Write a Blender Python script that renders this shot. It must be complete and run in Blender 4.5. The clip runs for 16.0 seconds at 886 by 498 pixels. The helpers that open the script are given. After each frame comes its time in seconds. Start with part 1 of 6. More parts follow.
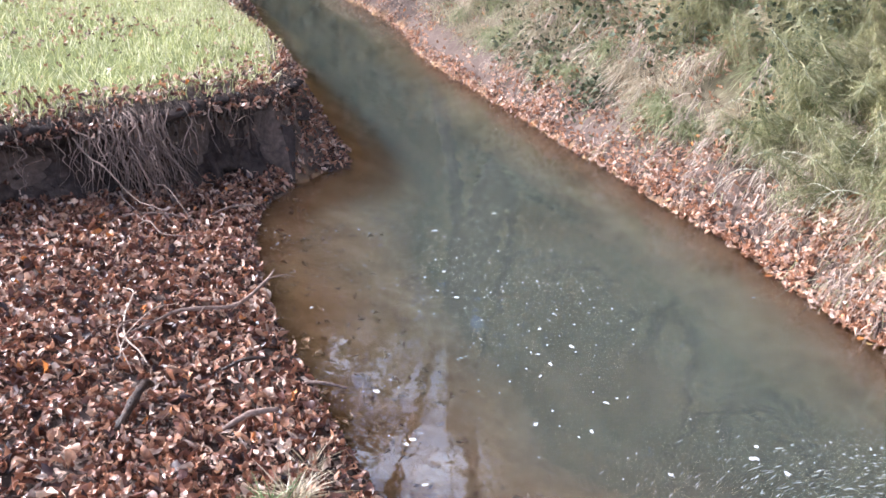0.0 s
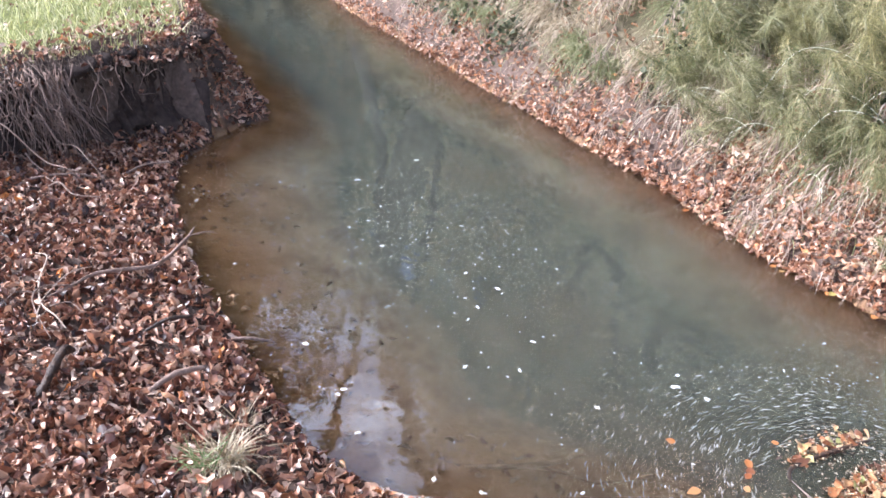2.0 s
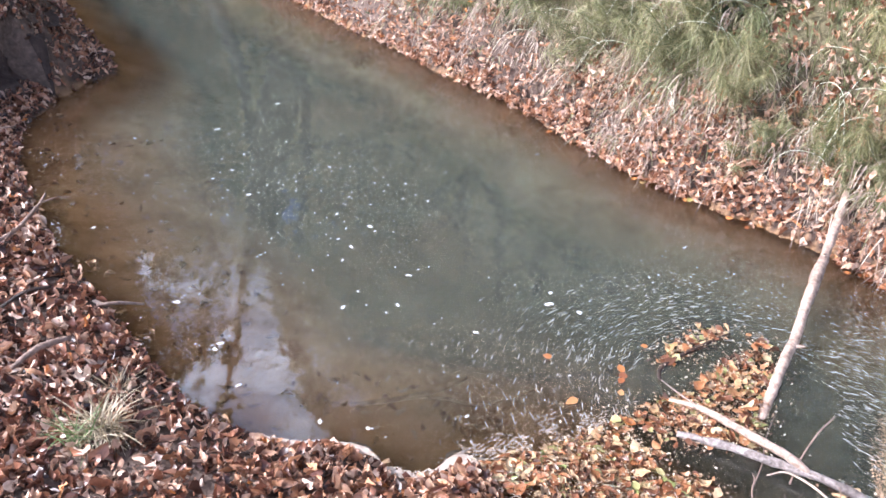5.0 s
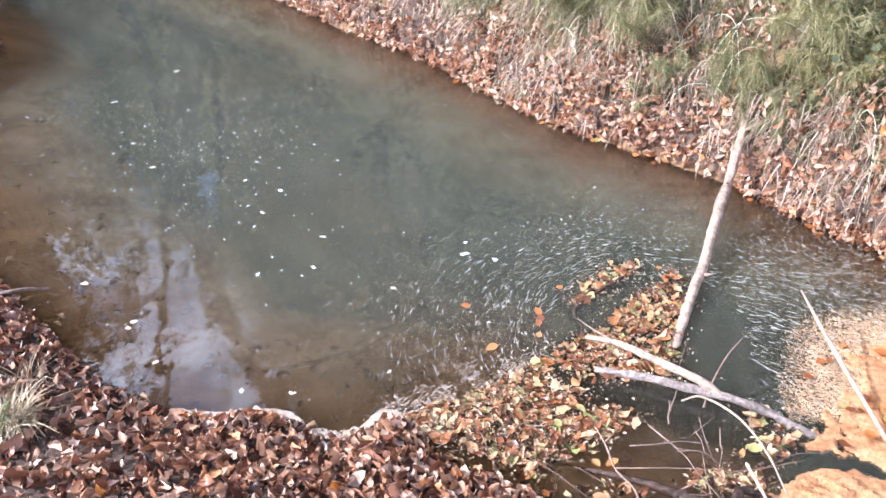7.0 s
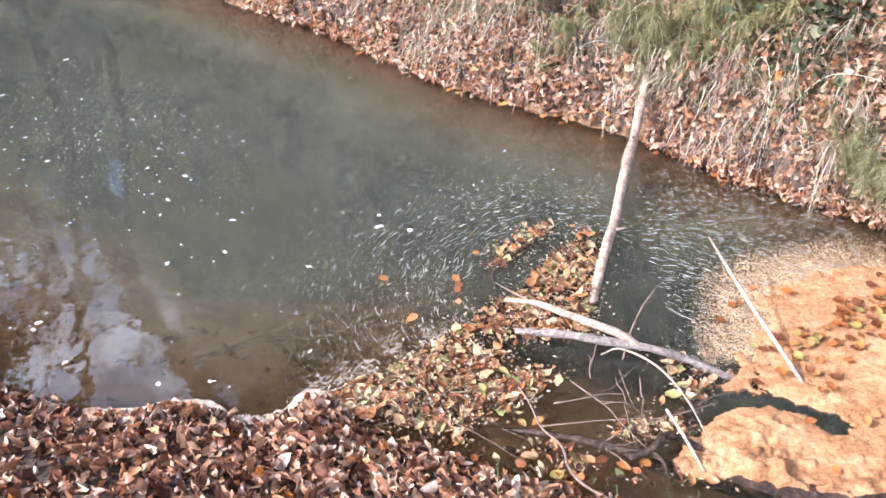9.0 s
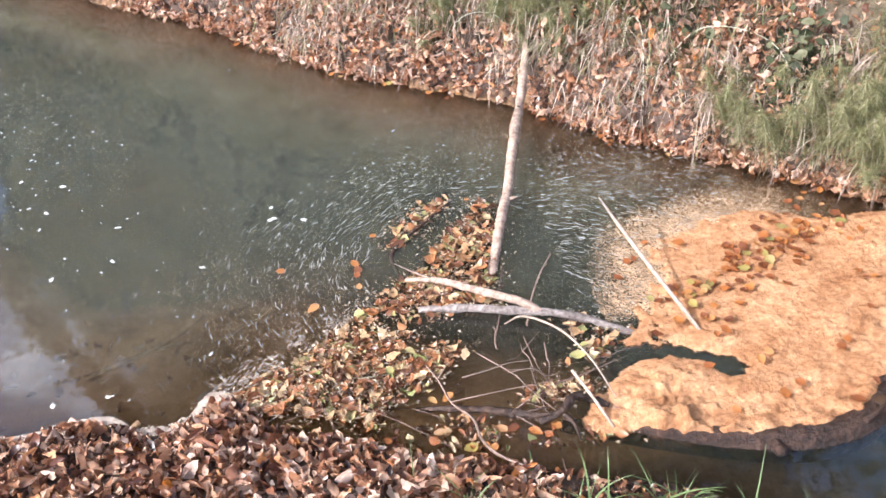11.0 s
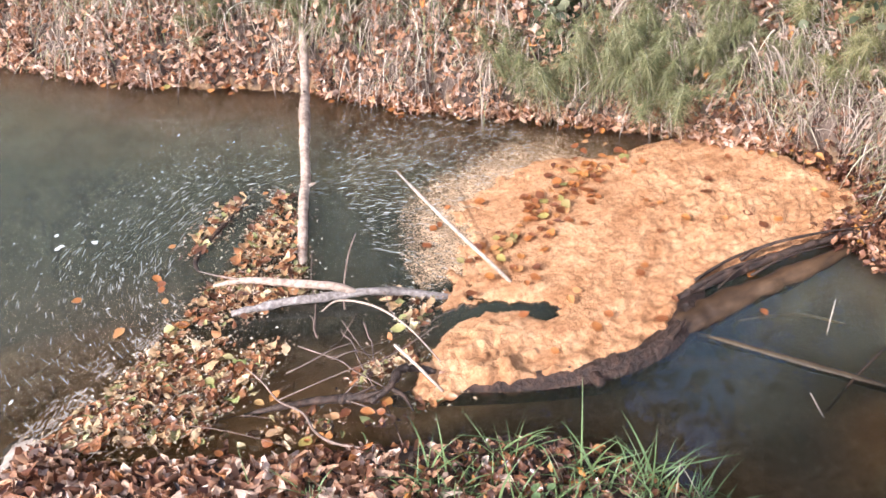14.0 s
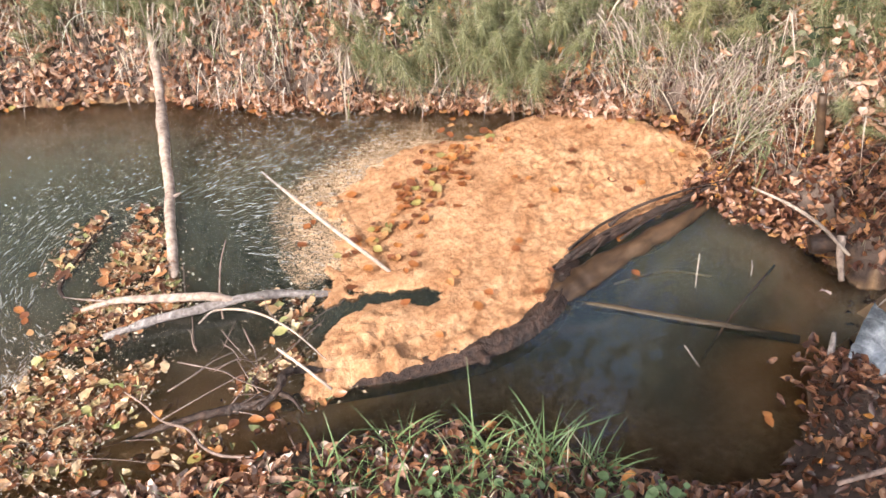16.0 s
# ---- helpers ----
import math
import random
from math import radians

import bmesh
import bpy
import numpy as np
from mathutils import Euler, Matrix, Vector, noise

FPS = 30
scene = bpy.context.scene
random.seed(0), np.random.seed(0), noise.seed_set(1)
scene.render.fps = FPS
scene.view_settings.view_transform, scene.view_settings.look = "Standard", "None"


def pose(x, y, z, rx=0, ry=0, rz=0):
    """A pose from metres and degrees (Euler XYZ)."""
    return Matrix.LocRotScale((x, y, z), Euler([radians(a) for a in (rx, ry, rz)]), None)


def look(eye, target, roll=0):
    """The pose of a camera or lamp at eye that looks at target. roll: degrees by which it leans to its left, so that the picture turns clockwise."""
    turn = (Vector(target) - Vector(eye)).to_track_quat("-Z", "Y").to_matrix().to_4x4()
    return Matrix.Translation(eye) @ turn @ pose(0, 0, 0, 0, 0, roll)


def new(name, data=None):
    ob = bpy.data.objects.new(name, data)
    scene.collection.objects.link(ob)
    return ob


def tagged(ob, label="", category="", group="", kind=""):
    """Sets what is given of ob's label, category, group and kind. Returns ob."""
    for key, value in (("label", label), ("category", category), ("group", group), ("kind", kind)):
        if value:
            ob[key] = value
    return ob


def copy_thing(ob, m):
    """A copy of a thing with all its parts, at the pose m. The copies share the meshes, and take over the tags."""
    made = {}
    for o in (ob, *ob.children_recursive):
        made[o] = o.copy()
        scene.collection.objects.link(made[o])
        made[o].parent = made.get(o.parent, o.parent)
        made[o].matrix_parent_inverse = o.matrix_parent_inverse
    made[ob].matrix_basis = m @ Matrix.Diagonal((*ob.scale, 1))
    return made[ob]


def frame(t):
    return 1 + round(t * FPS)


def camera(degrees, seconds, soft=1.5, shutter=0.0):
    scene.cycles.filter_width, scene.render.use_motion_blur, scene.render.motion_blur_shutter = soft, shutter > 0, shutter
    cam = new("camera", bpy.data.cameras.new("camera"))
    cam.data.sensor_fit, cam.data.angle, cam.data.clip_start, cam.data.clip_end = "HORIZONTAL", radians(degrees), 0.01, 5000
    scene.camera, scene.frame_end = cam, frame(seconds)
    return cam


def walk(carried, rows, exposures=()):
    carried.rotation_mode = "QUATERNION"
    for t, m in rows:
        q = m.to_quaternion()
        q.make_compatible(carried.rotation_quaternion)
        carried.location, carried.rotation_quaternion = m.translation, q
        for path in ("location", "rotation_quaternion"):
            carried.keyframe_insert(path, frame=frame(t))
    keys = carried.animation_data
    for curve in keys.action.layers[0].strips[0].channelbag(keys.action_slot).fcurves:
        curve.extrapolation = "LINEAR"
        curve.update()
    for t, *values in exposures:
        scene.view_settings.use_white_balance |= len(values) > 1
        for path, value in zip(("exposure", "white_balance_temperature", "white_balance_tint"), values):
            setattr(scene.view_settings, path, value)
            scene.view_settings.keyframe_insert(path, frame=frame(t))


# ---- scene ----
PATH = [
    (0, (-0.156, -0.044, 1.940), (-0.9262, 1.6173, 1.1362), 2.98),
    (0.5, (-0.147, -0.048, 1.943), (-0.8708, 1.6208, 1.1116), 2.87),
    (1, (-0.142, -0.046, 1.942), (-0.8194, 1.6282, 1.0838), 2.82),
    (1.5, (-0.139, -0.042, 1.942), (-0.7729, 1.6365, 1.0592), 2.75),
    (2, (-0.136, -0.033, 1.937), (-0.7330, 1.6477, 1.0327), 2.57),
    (2.5, (-0.135, -0.026, 1.934), (-0.6948, 1.6574, 1.0098), 2.35),
    (3, (-0.134, -0.026, 1.933), (-0.6541, 1.6603, 0.9912), 2.13),
    (3.5, (-0.115, -0.019, 1.929), (-0.5945, 1.6688, 0.9690), 1.84),
    (4, (-0.103, -0.017, 1.929), (-0.5295, 1.6737, 0.9495), 1.68),
    (6.5, (-0.032, 0.002, 1.922), (-0.2255, 1.6714, 0.8375), -0.13),
    (7, (-0.021, 0.002, 1.922), (-0.1747, 1.6615, 0.8166), -0.53),
    (7.5, (-0.012, 0.006, 1.918), (-0.1253, 1.6573, 0.7955), -0.81),
    (8, (-0.007, 0.012, 1.911), (-0.0743, 1.6552, 0.7730), -0.88),
    (8.5, (0.002, 0.015, 1.903), (-0.0211, 1.6522, 0.7554), -1.19),
    (9, (0.011, 0.019, 1.899), (0.0321, 1.6499, 0.7412), -1.45),
    (11.5, (0.076, 0.033, 1.879), (0.3524, 1.6010, 0.6695), -3.48),
    (12, (0.090, 0.033, 1.878), (0.4259, 1.5804, 0.6559), -3.75),
    (12.5, (0.096, 0.035, 1.878), (0.4969, 1.5579, 0.6455), -3.79),
    (13, (0.108, 0.034, 1.867), (0.5712, 1.5363, 0.6307), -3.94),
    (13.5, (0.121, 0.030, 1.859), (0.6448, 1.5100, 0.6195), -4.11),
    (14, (0.140, 0.022, 1.850), (0.7190, 1.4776, 0.6065), -4.52),
    (14.5, (0.156, 0.016, 1.846), (0.7894, 1.4421, 0.5950), -4.78),
    (15, (0.168, 0.009, 1.844), (0.8557, 1.4016, 0.5835), -5.02),
    (15.5, (0.178, 0.006, 1.836), (0.9205, 1.3639, 0.5690), -5.00),
    (16, (0.182, 0.002, 1.832), (0.9727, 1.3286, 0.5608), -5.01),
]
cam = camera(53.8, 16.0, soft=1.6)
walk(cam, [(t, look(eye, target, roll)) for t, eye, target, roll in PATH],
     exposures=[(0.0, 1.58, 5330.0, 14.5), (4.0, 1.55, 5360.0, 15.5), (7.0, 1.56, 5360.0, 15.0), (11.5, 1.30, 5630.0, 12.0), (14.0, 1.31, 5570.0, 12.0), (16.0, 1.22, 5940.0, 9.0)])

# ---- light ----
SUN_AZ, SUN_EL = -104.0, 37.0          # degrees from +y towards +x, degrees above the horizon
to_sun = Vector((math.sin(radians(SUN_AZ)) * math.cos(radians(SUN_EL)),
                 math.cos(radians(SUN_AZ)) * math.cos(radians(SUN_EL)), math.sin(radians(SUN_EL))))
world = bpy.data.worlds.new("sky")
scene.world = world
world.use_nodes = True
wn = world.node_tree.nodes
sky = wn.new("ShaderNodeTexSky")
sky.sky_type, sky.sun_disc = "NISHITA", False
sky.sun_elevation, sky.sun_rotation = radians(SUN_EL), radians(SUN_AZ)
sky.dust_density, sky.air_density = 6.5, 1.0
wn["Background"].inputs["Strength"].default_value = 0.15
wl = world.node_tree.links
where = wn.new("ShaderNodeTexCoord")
shift = wn.new("ShaderNodeMapping")
shift.inputs["Location"].default_value, shift.inputs["Scale"].default_value = (0.0, 0.0, 0.0), (1.0, 1.0, 1.6)
wisp = wn.new("ShaderNodeTexNoise")
wisp.inputs["Scale"].default_value, wisp.inputs["Detail"].default_value, wisp.inputs["Roughness"].default_value = 2.6, 6.0, 0.55
cover = wn.new("ShaderNodeMapRange")
cover.interpolation_type = "SMOOTHSTEP"
cover.inputs["From Min"].default_value, cover.inputs["From Max"].default_value, cover.inputs["To Max"].default_value = 0.50, 0.66, 0.85
veil = wn.new("ShaderNodeMix")
veil.data_type = "RGBA"
veil.inputs[7].default_value = (17.0, 17.2, 17.7, 1)        # sunlit thin cloud
wl.new(where.outputs["Generated"], shift.inputs["Vector"]), wl.new(shift.outputs[0], wisp.inputs["Vector"])
wl.new(wisp.outputs["Fac"], cover.inputs["Value"]), wl.new(cover.outputs[0], veil.inputs[0])
wl.new(sky.outputs[0], veil.inputs[6]), wl.new(veil.outputs[2], wn["Background"].inputs["Color"])
sun_data = bpy.data.lights.new("sun", "SUN")
sun_data.energy, sun_data.angle, sun_data.color = 2.85, radians(0.6), (1.0, 0.93, 0.84)
sun = new("sun", sun_data)
sun.matrix_world = look(tuple(to_sun * 60), (0, 0, 0))

# ---- small tools ----
rng = np.random.default_rng(7)


def hashed(i, j, seed):
    h = (i * 374761393 + j * 668265263 + seed * 982451653) & 0xFFFFFFFF
    h = ((h ^ (h >> 13)) * 1274126177) & 0xFFFFFFFF
    return ((h ^ (h >> 16)) & 0xFFFFFF) / float(0xFFFFFF)


def vnoise(x, y, seed=0):
    """Smooth value noise from -1 to 1 on arrays."""
    x, y = np.asarray(x, float), np.asarray(y, float)
    i, j = np.floor(x).astype(np.int64), np.floor(y).astype(np.int64)
    u, v = x - i, y - j
    u, v = u * u * (3 - 2 * u), v * v * (3 - 2 * v)
    a, b = hashed(i, j, seed), hashed(i + 1, j, seed)
    c, d = hashed(i, j + 1, seed), hashed(i + 1, j + 1, seed)
    return 2 * ((a * (1 - u) + b * u) * (1 - v) + (c * (1 - u) + d * u) * v) - 1


def fbm(x, y, seed=0, octaves=4):
    total, amp = 0.0, 1.0
    for k in range(octaves):
        total = total + amp * vnoise(np.asarray(x) * 2 ** k, np.asarray(y) * 2 ** k, seed + k)
        amp *= 0.5
    return total / 1.9


def smooth(a, b, x):
    t = np.clip((np.asarray(x, float) - a) / (b - a), 0, 1)
    return t * t * (3 - 2 * t)


def spline(points, n=6, closed=False):
    """Catmull-Rom through the points, n steps a span."""
    p = np.array(points, float)
    p = np.vstack([p[-1:], p, p[:2]]) if closed else np.vstack([2 * p[0] - p[1], p, 2 * p[-1] - p[-2]])
    t = np.linspace(0, 1, n, endpoint=False)[:, None]
    out = [0.5 * (2 * b + (c - a) * t + (2 * a - 5 * b + 4 * c - d) * t ** 2 + (3 * b - a - 3 * c + d) * t ** 3)
           for a, b, c, d in zip(p[:-3], p[1:-2], p[2:-1], p[3:])]
    return np.vstack(out + ([] if closed else [p[-2:-1]]))


def distance(x, y, line, closed=True):
    """Distance from points to a polyline, and whether they lie inside it."""
    shape = np.shape(x)
    x, y = np.ravel(x).astype(float), np.ravel(y).astype(float)
    best, inside = np.full(x.shape, 1e9), np.zeros(x.shape, bool)
    n = len(line)
    for k in range(n if closed else n - 1):
        (ax, ay), (bx, by) = line[k], line[(k + 1) % n]
        dx, dy = bx - ax, by - ay
        s = np.clip(((x - ax) * dx + (y - ay) * dy) / (dx * dx + dy * dy + 1e-12), 0, 1)
        best = np.minimum(best, (x - ax - s * dx) ** 2 + (y - ay - s * dy) ** 2)
        if closed and ay != by:
            inside ^= ((ay > y) != (by > y)) & (x < ax + (y - ay) * dx / dy)
    return np.sqrt(best).reshape(shape), inside.reshape(shape)


def mesh_from(name, verts, faces, material, soft=True):
    """A mesh from arrays; all faces have the same number of corners."""
    verts, faces = np.asarray(verts, np.float32), np.asarray(faces, np.int32)
    me = bpy.data.meshes.new(name)
    k = faces.shape[1]
    me.vertices.add(len(verts)), me.loops.add(faces.size), me.polygons.add(len(faces))
    me.vertices.foreach_set("co", verts.ravel())
    me.loops.foreach_set("vertex_index", faces.ravel())
    me.polygons.foreach_set("loop_start", np.arange(0, faces.size, k, dtype=np.int32))
    me.polygons.foreach_set("use_smooth", np.full(len(faces), soft))
    me.materials.append(material)
    me.update(calc_edges=True)
    me.validate()
    return me


def part(name, data, parent, label=""):
    ob = new(name, data)
    ob.parent = parent
    return tagged(ob, label)


def joined(pieces):
    """Verts and faces of many pieces as one."""
    vs, fs, n = [], [], 0
    for v, f in pieces:
        vs.append(v), fs.append(np.asarray(f) + n)
        n += len(v)
    return np.vstack(vs), np.vstack(fs)


def grid_faces(rows, cols, wrap=False):
    r, c = np.meshgrid(np.arange(rows - 1), np.arange(cols if wrap else cols - 1), indexing="ij")
    a = (r * cols + c).ravel()
    b = (r * cols + (c + 1) % cols).ravel()
    return np.stack([a, b, b + cols, a + cols], 1)


def tube(points, radii, sides=8, steps=5, rough=0.08, seed=0):
    """A bent, knobbly, tapered rod through the points, closed at both ends."""
    line = spline(points, steps)
    n = len(line)
    rad = np.interp(np.linspace(0, 1, n), np.linspace(0, 1, len(radii)), radii)
    way = np.gradient(line, axis=0)
    way /= np.linalg.norm(way, axis=1)[:, None] + 1e-9
    ref = np.array([0.3, 0.2, 0.93]) if abs(way[:, 2]).mean() < 0.8 else np.array([1.0, 0.1, 0])
    side = np.cross(way, ref)
    side /= np.linalg.norm(side, axis=1)[:, None] + 1e-9
    top = np.cross(side, way)
    ang = np.arange(sides) * 2 * np.pi / sides
    wob = 1 + rough * vnoise(np.arange(n)[:, None] * 0.9 + seed, ang[None] * 1.1, seed) + 0.6 * rough * vnoise(np.arange(n)[:, None] * 2.7, ang[None] * 0.2 + seed, seed + 3)
    ring = line[:, None] + (rad[:, None] * wob)[..., None] * (np.cos(ang)[None, :, None] * side[:, None] + np.sin(ang)[None, :, None] * top[:, None])
    ring = np.concatenate([np.repeat(line[:1, None], sides, 1), ring, np.repeat(line[-1:, None], sides, 1)])
    return ring.reshape(-1, 3), grid_faces(n + 2, sides, wrap=True)


# ---- materials ----
def material(name, build):
    m = bpy.data.materials.new(name)
    m.use_nodes = True
    build(m.node_tree.nodes, m.node_tree.links, m.node_tree.nodes["Principled BSDF"])
    return m


def ramp_node(nodes, stops):
    r = nodes.new("ShaderNodeValToRGB")
    while len(r.color_ramp.elements) < len(stops):
        r.color_ramp.elements.new(0.5)
    for e, (at, c) in zip(r.color_ramp.elements, stops):
        e.position, e.color = at, (*c, 1)
    return r


def noise_node(nodes, links, scale, detail=5.0, rough=0.6, stretch=None):
    co = nodes.new("ShaderNodeTexCoord")
    tex = nodes.new("ShaderNodeTexNoise")
    tex.inputs["Scale"].default_value, tex.inputs["Detail"].default_value, tex.inputs["Roughness"].default_value = scale, detail, rough
    if stretch:
        mp = nodes.new("ShaderNodeMapping")
        mp.inputs["Scale"].default_value = stretch
        links.new(co.outputs["Object"], mp.inputs["Vector"])
        links.new(mp.outputs[0], tex.inputs["Vector"])
    else:
        links.new(co.outputs["Object"], tex.inputs["Vector"])
    return tex


def add_bump(nodes, links, shader, source, strength, depth):
    b = nodes.new("ShaderNodeBump")
    b.inputs["Strength"].default_value, b.inputs["Distance"].default_value = strength, depth
    links.new(source, b.inputs["Height"])
    links.new(b.outputs[0], shader.inputs["Normal"])


def mixed(nodes, links, a, b, fac, mode="MIX"):
    m = nodes.new("ShaderNodeMix")
    m.data_type, m.blend_type = "RGBA", mode
    for socket, value in ((m.inputs[0], fac), (m.inputs[6], a), (m.inputs[7], b)):
        if isinstance(value, bpy.types.NodeSocket):
            links.new(value, socket)
        else:
            socket.default_value = value if isinstance(value, float) else (*value, 1)
    return m.outputs[2]


def grainy(name, stops, scale, rough=0.85, bump=0.5, depth=0.01, big=None, stretch=None, spec=0.3):
    """A surface of noisy grain over larger stains."""
    def build(n, l, s):
        fine = noise_node(n, l, scale, 8, 0.65, stretch)
        r = ramp_node(n, stops)
        l.new(fine.outputs["Fac"], r.inputs[0])
        stain = noise_node(n, l, scale * 0.13, 4, 0.6)
        dim = ramp_node(n, [(0.35, (0.62, 0.6, 0.58)), (0.65, (1.15, 1.12, 1.08))])
        l.new(stain.outputs["Fac"], dim.inputs[0])
        l.new(mixed(n, l, r.outputs[0], dim.outputs[0], 1.0, "MULTIPLY"), s.inputs["Base Color"])
        s.inputs["Roughness"].default_value, s.inputs["Specular IOR Level"].default_value = rough, spec
        add_bump(n, l, s, fine.outputs["Fac"], bump, depth)
    return material(name, build)


def leafy(name, stops, by_object=False, clear=0.35, rough=0.5, spec=0.5, grain=60.0, vary=0.0):
    """Thin leaves: each leaf takes its own shade; some light shines through."""
    def build(n, l, s):
        if by_object:
            pick = n.new("ShaderNodeObjectInfo").outputs["Random"]
        else:
            pick = n.new("ShaderNodeNewGeometry").outputs["Random Per Island"]
        r = ramp_node(n, stops)
        l.new(pick, r.inputs[0])
        fine = noise_node(n, l, grain, 4, 0.6)
        mott = ramp_node(n, [(0.3, (0.6, 0.55, 0.5)), (0.7, (1.15, 1.12, 1.1))])
        l.new(fine.outputs["Fac"], mott.inputs[0])
        col = mixed(n, l, r.outputs[0], mott.outputs[0], 0.8, "MULTIPLY")
        if not by_object:
            shade = ramp_node(n, [(0.0, (0.78, 0.80, 0.70)), (0.5, (1.0, 1.0, 1.0)), (1.0, (1.18, 1.10, 0.98))])
            l.new(n.new("ShaderNodeObjectInfo").outputs["Random"], shade.inputs[0])
            col = mixed(n, l, col, shade.outputs[0], float(vary), "MULTIPLY")
        l.new(col, s.inputs["Base Color"])
        s.inputs["Roughness"].default_value, s.inputs["Specular IOR Level"].default_value = rough, spec
        add_bump(n, l, s, fine.outputs["Fac"], 0.35, 0.004)
        thin = n.new("ShaderNodeBsdfTranslucent")
        l.new(col, thin.inputs["Color"])
        mix = n.new("ShaderNodeMixShader")
        mix.inputs[0].default_value = clear
        l.new(s.outputs[0], mix.inputs[1]), l.new(thin.outputs[0], mix.inputs[2])
        l.new(mix.outputs[0], n["Material Output"].inputs["Surface"])
    return material(name, build)


BROWNS = [(0.0, (0.028, 0.013, 0.011)), (0.25, (0.13, 0.050, 0.032)), (0.50, (0.30, 0.131, 0.073)),
          (0.75, (0.45, 0.26, 0.17)), (0.95, (0.64, 0.50, 0.40)), (1.0, (0.60, 0.21, 0.03))]
TANS = [(0.0, (0.12, 0.055, 0.034)), (0.35, (0.38, 0.18, 0.09)), (0.7, (0.58, 0.38, 0.26)), (0.92, (0.70, 0.54, 0.45)), (1.0, (0.64, 0.27, 0.07))]
mat_litter = leafy("litter_leaves", BROWNS, clear=0.18, rough=0.38, spec=0.55)
mat_wet_leaf = leafy("wet_leaves", [(0.0, (0.040, 0.018, 0.013)), (0.35, (0.12, 0.048, 0.025)), (0.7, (0.25, 0.105, 0.046)), (0.92, (0.38, 0.22, 0.14)), (1.0, (0.54, 0.24, 0.05))], clear=0.15, rough=0.3, spec=0.6)
mat_spill_leaf = leafy("damp_leaves", [(0.0, (0.05, 0.022, 0.015)), (0.4, (0.13, 0.052, 0.030)), (0.7, (0.27, 0.12, 0.06)), (0.92, (0.44, 0.25, 0.15)), (1.0, (0.58, 0.27, 0.05))], clear=0.2, rough=0.4, spec=0.5)
mat_litter_far = leafy("far_litter_leaves", TANS, clear=0.25)
mat_afloat = leafy("afloat_leaf", [(0.0, (0.14, 0.05, 0.025)), (0.4, (0.32, 0.11, 0.035)), (0.7, (0.50, 0.20, 0.05)),
                                   (0.9, (0.50, 0.27, 0.11)), (0.96, (0.28, 0.26, 0.09)), (1.0, (0.50, 0.38, 0.11))], by_object=True, clear=0.25, rough=0.4)
mat_raft = leafy("raft_leaves", [(0.0, (0.06, 0.030, 0.018)), (0.25, (0.26, 0.10, 0.042)), (0.48, (0.44, 0.20, 0.085)),
                                 (0.66, (0.53, 0.34, 0.175)), (0.80, (0.58, 0.43, 0.26)), (0.90, (0.38, 0.35, 0.14)), (1.0, (0.24, 0.27, 0.09))], clear=0.2, rough=0.35, spec=0.6)
mat_scrap = leafy("leaf_scraps", [(0.0, (0.12, 0.06, 0.035)), (0.35, (0.34, 0.20, 0.11)), (0.7, (0.50, 0.39, 0.26)), (1.0, (0.62, 0.55, 0.43))], clear=0.2, rough=0.4, spec=0.5)
mat_bed_leaf = leafy("bed_leaves", [(0.0, (0.30, 0.16, 0.075)), (0.6, (0.48, 0.29, 0.14)), (1.0, (0.60, 0.44, 0.27))], clear=0.1)
mat_straw = leafy("straw", [(0.0, (0.22, 0.17, 0.10)), (0.4, (0.42, 0.35, 0.23)), (1.0, (0.64, 0.57, 0.43))], clear=0.3, grain=25)
mat_bank_green = leafy("bank_green", [(0.0, (0.16, 0.19, 0.08)), (0.6, (0.28, 0.31, 0.15)), (1.0, (0.48, 0.46, 0.29))], clear=0.35, grain=25)
mat_lawn = leafy("lawn", [(0.0, (0.25, 0.27, 0.11)), (0.5, (0.45, 0.47, 0.20)), (1.0, (0.70, 0.68, 0.48))], clear=0.45, grain=2.6)
mat_fresh = leafy("fresh_grass", [(0.0, (0.11, 0.18, 0.065)), (0.6, (0.21, 0.30, 0.125)), (1.0, (0.44, 0.47, 0.29))], clear=0.4, grain=20)
mat_herb = leafy("herb_leaf", [(0.0, (0.09, 0.14, 0.055)), (0.6, (0.15, 0.215, 0.09)), (1.0, (0.24, 0.31, 0.15))], clear=0.3, grain=60)
mat_feather = leafy("feathery_green", [(0.0, (0.11, 0.118, 0.048)), (0.6, (0.23, 0.235, 0.10)), (1.0, (0.44, 0.40, 0.235))], clear=0.35, grain=15, vary=1.0)
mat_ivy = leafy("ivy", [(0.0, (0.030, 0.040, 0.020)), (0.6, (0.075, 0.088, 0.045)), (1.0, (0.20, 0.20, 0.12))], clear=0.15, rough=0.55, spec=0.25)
mat_crown = leafy("crown_leaves", [(0.0, (0.17, 0.17, 0.07)), (0.6, (0.34, 0.29, 0.13)), (1.0, (0.50, 0.36, 0.16))], clear=0.3, grain=5)
mat_root = grainy("root_fibre", [(0.3, (0.07, 0.05, 0.04)), (0.7, (0.25, 0.195, 0.155))], 40, 0.9, 0.4, 0.004, stretch=(1, 1, 0.2))
mat_wet_wood = grainy("wet_wood", [(0.3, (0.018, 0.011, 0.009)), (0.55, (0.055, 0.033, 0.024)), (0.8, (0.15, 0.09, 0.062))], 32, 0.5, 0.9, 0.014, stretch=(1, 1, 1), spec=0.35)
mat_pale_wood = grainy("pale_wood", [(0.3, (0.17, 0.115, 0.09)), (0.52, (0.38, 0.285, 0.23)), (0.8, (0.56, 0.455, 0.385))], 45, 0.8, 0.8, 0.009)
